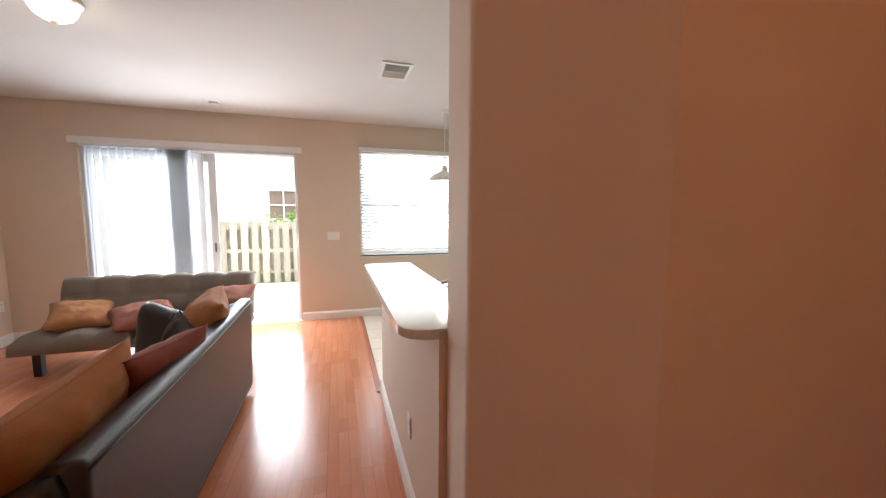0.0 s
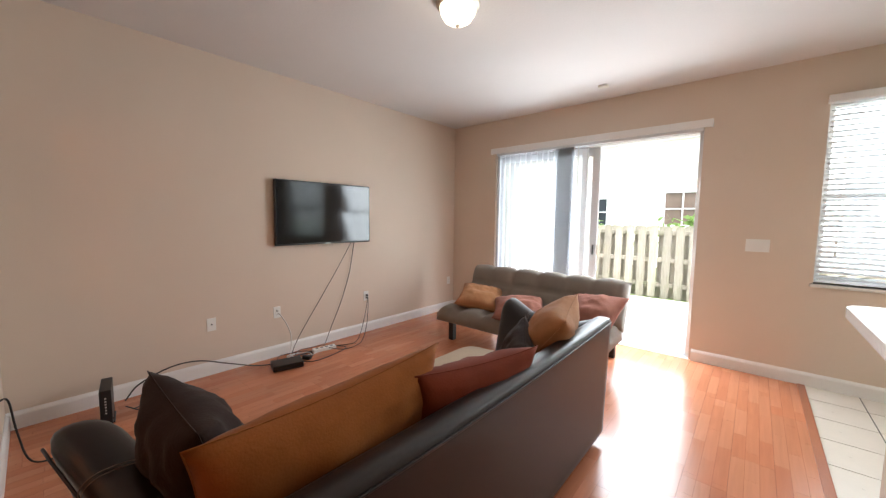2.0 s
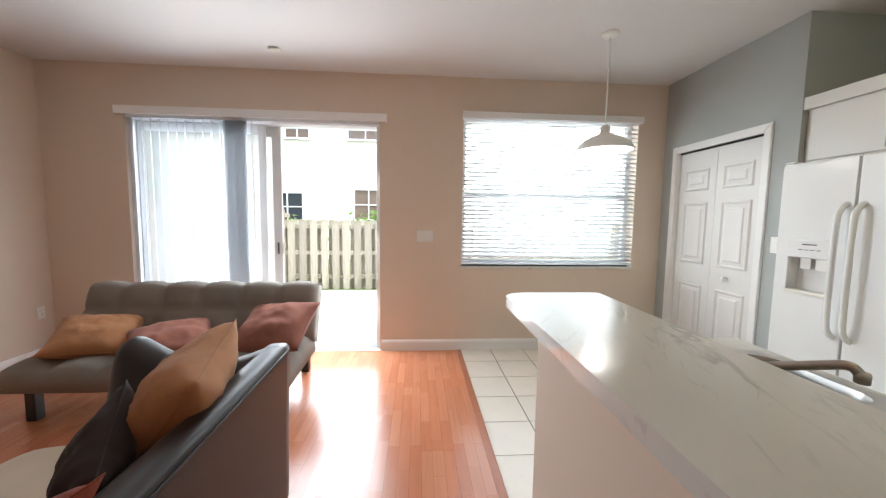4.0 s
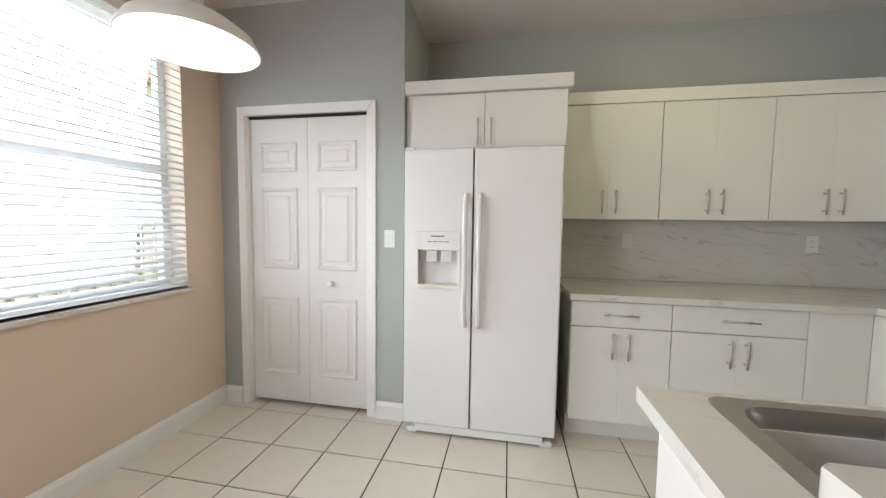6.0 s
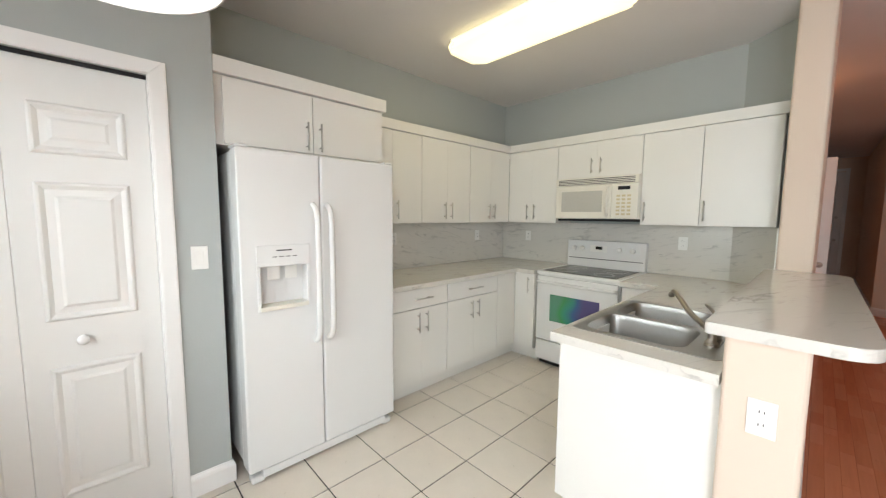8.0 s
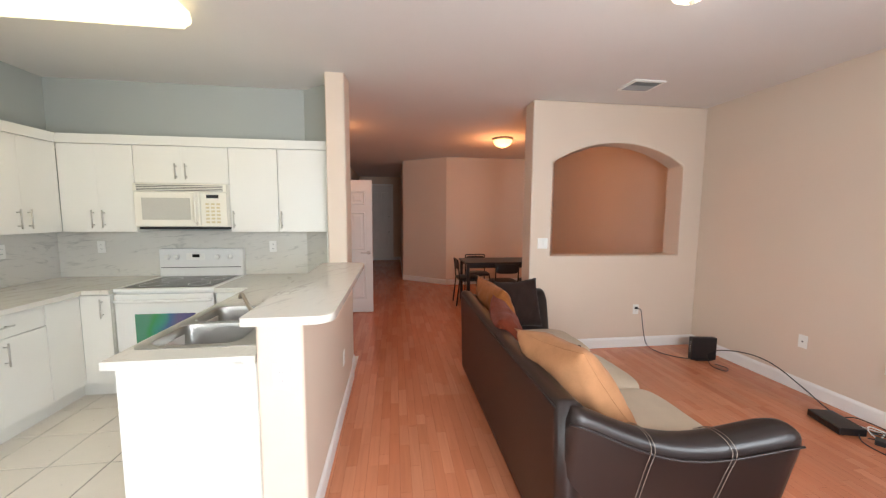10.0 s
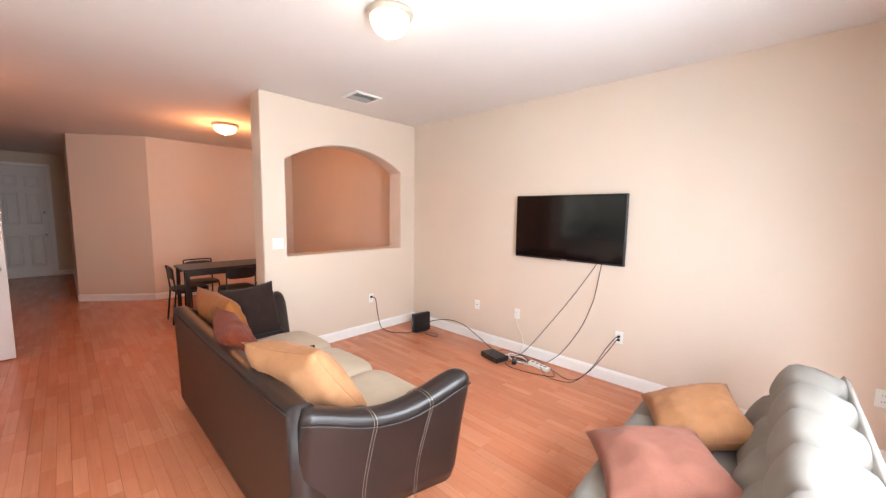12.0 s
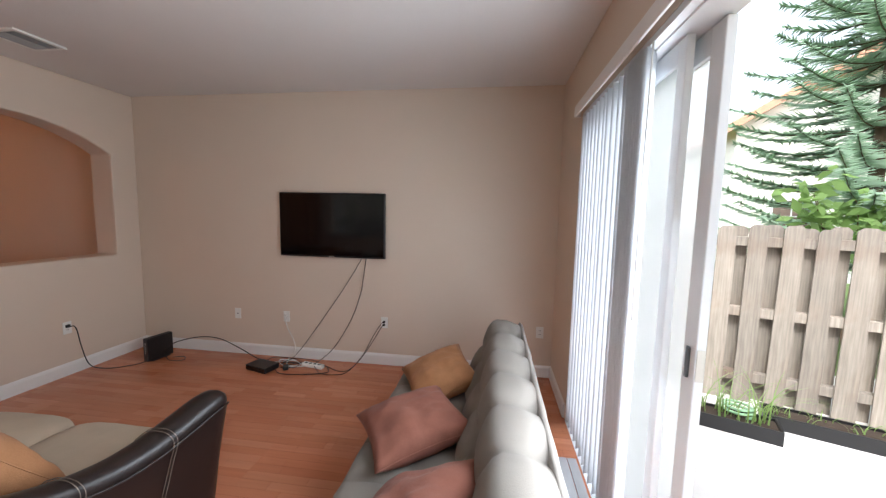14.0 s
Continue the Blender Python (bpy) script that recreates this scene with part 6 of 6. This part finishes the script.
sb = thing("set_top_box", pose(0.335, -2.82, 0.0, 0, 0, 75), "small black cable box on the laminate floor", "cable box")
part("case", box(-0.13, -0.085, 0.006, 0.13, 0.085, 0.058, 0.005), BLACK, sb)
part("front_panel", box(-0.125, -0.0865, 0.015, 0.125, -0.084, 0.05), HOB, sb)
ps = thing("power_strip", pose(0.20, -2.36, 0.0, 0, 0, 80), "white power strip on the floor under the television", "power strip")
part("case", box(-0.12, -0.028, 0.0, 0.12, 0.028, 0.036, 0.006), PLATE, ps)
for k in range(4):
    part("socket", box(-0.09 + k * 0.05, -0.012, 0.0355, -0.062 + k * 0.05, 0.012, 0.037), DARK, ps)
ad = thing("power_adapter", pose(0.29, -2.60, 0.0, 0, 0, 30), "black power adapter on the floor among the cords", "adapter")
part("case", box(-0.04, -0.025, 0.0, 0.04, 0.025, 0.035, 0.006), BLACK, ad)


# ---- dining table and chairs ----
tb = thing("dining_table", pose(1.74, -6.76, 0), "black wooden dining table with square legs", "table")
part("tabletop", box(-0.64, -0.33, 0.722, 0.64, 0.33, 0.75, 0.004), TABLE, tb)
part("apron", box(-0.58, -0.28, 0.65, 0.58, -0.262, 0.722), TABLE, tb)
part("apron", box(-0.58, 0.262, 0.65, 0.58, 0.28, 0.722), TABLE, tb)
for x in (-0.6, 0.6):
    for y in (-0.29, 0.29):
        part("leg", box(x - 0.022, y - 0.022, 0, x + 0.022, y + 0.022, 0.722, 0.003), TABLE, tb)


def dining_chair(at):
    c = thing("dining_chair", at, "black metal dining chair with a padded seat at the table", "chair", "chairs round the dining table")
    part("seat", soft_box(-0.2, -0.2, 0.43, 0.2, 0.2, 0.475, 0.012, 6, 6, 0.0), BLACK, c, "padded black seat", True)
    for x in (-0.185, 0.185):
        part("rear_leg", tube([(x, -0.24, 0.0), (x, -0.19, 0.44), (x, -0.222, 0.75)], 0.011, 8), BLACK, c, "", True)
        part("front_leg", tube([(x, 0.21, 0.0), (x, 0.18, 0.44)], 0.011, 8), BLACK, c, "", True)
        part("side_rail", tube([(x, -0.19, 0.425), (x, 0.18, 0.425)], 0.009, 8), BLACK, c, "", True)
    part("backrest", soft_box(-0.175, -0.222, 0.61, 0.175, -0.198, 0.75, 0.004, 5, 6, 0.0), BLACK, c, "black upholstered back panel", True)
    part("top_rail", tube(spline([(-0.185, -0.225, 0.74), (-0.17, -0.228, 0.772), (0, -0.23, 0.777), (0.17, -0.228, 0.772), (0.185, -0.225, 0.74)], 5), 0.011, 8), BLACK, c, "", True)
    return c


ch = dining_chair(pose(2.27, -6.74, 0, 0, 0, 90))
copy_thing(ch, pose(2.02, -7.16, 0, 0, 0, 0))
copy_thing(ch, pose(1.78, -6.34, 0, 0, 0, 180))
copy_thing(ch, pose(1.28, -6.34, 0, 0, 0, 180))

VINYL = material("grey_vinyl_plank", (176, 176, 178), 0.4, vary=0.1, scale=5, stretch=(2, 30, 1))
for y0, y1 in ((-0.175, -0.077), (-0.073, -0.017)):
    vp = thing("vinyl_plank", pose(1.19, y0, 0.0), "loose grey vinyl plank on the floor by the patio door", "plank", "loose planks by the patio door")
    part("board", box(0, 0, 0.0, 1.2, y1 - y0, 0.006, 0.001, 1), VINYL, vp)

# ---- floors, piece by piece ----
floor_wood = structure("floor_wood", box(-0.15, 0.0, -0.12, 3.90, -13.0, -0.012), SUB, "reddish cherry laminate floor", "floor")
floor_wood_hall = structure("floor_hall", box(3.90, -4.57, -0.12, 6.0, -13.0, -0.012), SUB, "reddish cherry laminate floor of the hall", "floor")
floor_tile = structure("floor_kitchen", box(3.90, 0.0, -0.12, 6.85, -4.57, -0.004), GROUT, "cream ceramic tile floor with brown grout", "floor")
plank_meshes = {}


def lay_plank(parent, x, y0, y1, width):
    key = (round(y1 - y0, 3), round(width, 3))
    if key not in plank_meshes:
        bm = box(0, 0, -0.012, width - 0.0008, y1 - y0 - 0.0008, 0.0)
        me = bpy.data.meshes.new("plank")
        bmesh.ops.recalc_face_normals(bm, faces=bm.faces)
        bm.to_mesh(me)
        bm.free()
        me.materials.append(WOOD)
        plank_meshes[key] = me
    ob = new("plank", plank_meshes[key])
    ob.parent = parent
    ob.location = (x, y0, 0)


def lay_boards(parent, xa, xb, ya, yb, width=0.195, length=1.2):
    rng = random.Random(3)
    x = xa
    while x < xb - 1e-4:
        w = min(width, xb - x)
        y = ya - rng.choice((0.0, 0.4, 0.8))
        while y < yb - 1e-4:
            a, b = max(y, ya), min(y + length, yb)
            if b - a > 0.01:
                lay_plank(parent, x, a, b, w)
            y += length
        x += width


lay_boards(floor_wood, 0.0, 3.90, -8.42, 0.0)
lay_boards(floor_wood, 3.90, 3.936, -4.35, -2.34)
lay_boards(floor_wood, 3.90, 4.25, -4.57, -4.35)
lay_boards(floor_wood_hall, 3.90, 5.30, -6.42, -4.57)
for x0, x1, y0, y1, par in ((0.0, 3.90, -12.8, -8.42, floor_wood), (3.90, 5.9, -12.8, -6.42, floor_wood_hall)):
    part("boards", box(x0, y0, -0.012, x1, y1, 0.0), WOOD, par)["kind"] = "stuff"
tile_mesh = bpy.data.meshes.new("tile")
PITCH = 0.342
bm = box(0.0036, 0.0036, -0.004, PITCH - 0.0036, PITCH - 0.0036, 0.0015, 0.0012, 1)
bmesh.ops.recalc_face_normals(bm, faces=bm.faces)
bm.to_mesh(tile_mesh)
bm.free()
tile_mesh.materials.append(TILE)
for i in range(-5, 6):
    for j in range(-7, 8):
        x0, y0 = 5.275 + i * PITCH, -2.37 + j * PITCH
        xa, xb, ya, yb = max(x0, 3.925), min(x0 + PITCH, 6.70), max(y0, -4.57), min(y0 + PITCH, 0.0)
        if xb - xa < 0.02 or yb - ya < 0.02:
            continue
        if xb - xa > PITCH - 1e-3 and yb - ya > PITCH - 1e-3:
            ob = new("tile", tile_mesh)
            ob.location = (x0, y0, 0)
        else:
            ob = mesh_object("tile", box(0.0036, 0.0036, -0.004, xb - xa - 0.0036, yb - ya - 0.0036, 0.0015), TILE)
            ob.location = (xa, ya, 0)
        ob.parent = floor_tile
structure("threshold_strip", prism([(3.888, -2.33), (3.9365, -2.33), (3.9365, -0.016), (3.888, -0.016)], 0.0, 0.008, 0.003, 2), METAL_STRIP, "narrow wooden strip between laminate and tile", "threshold")
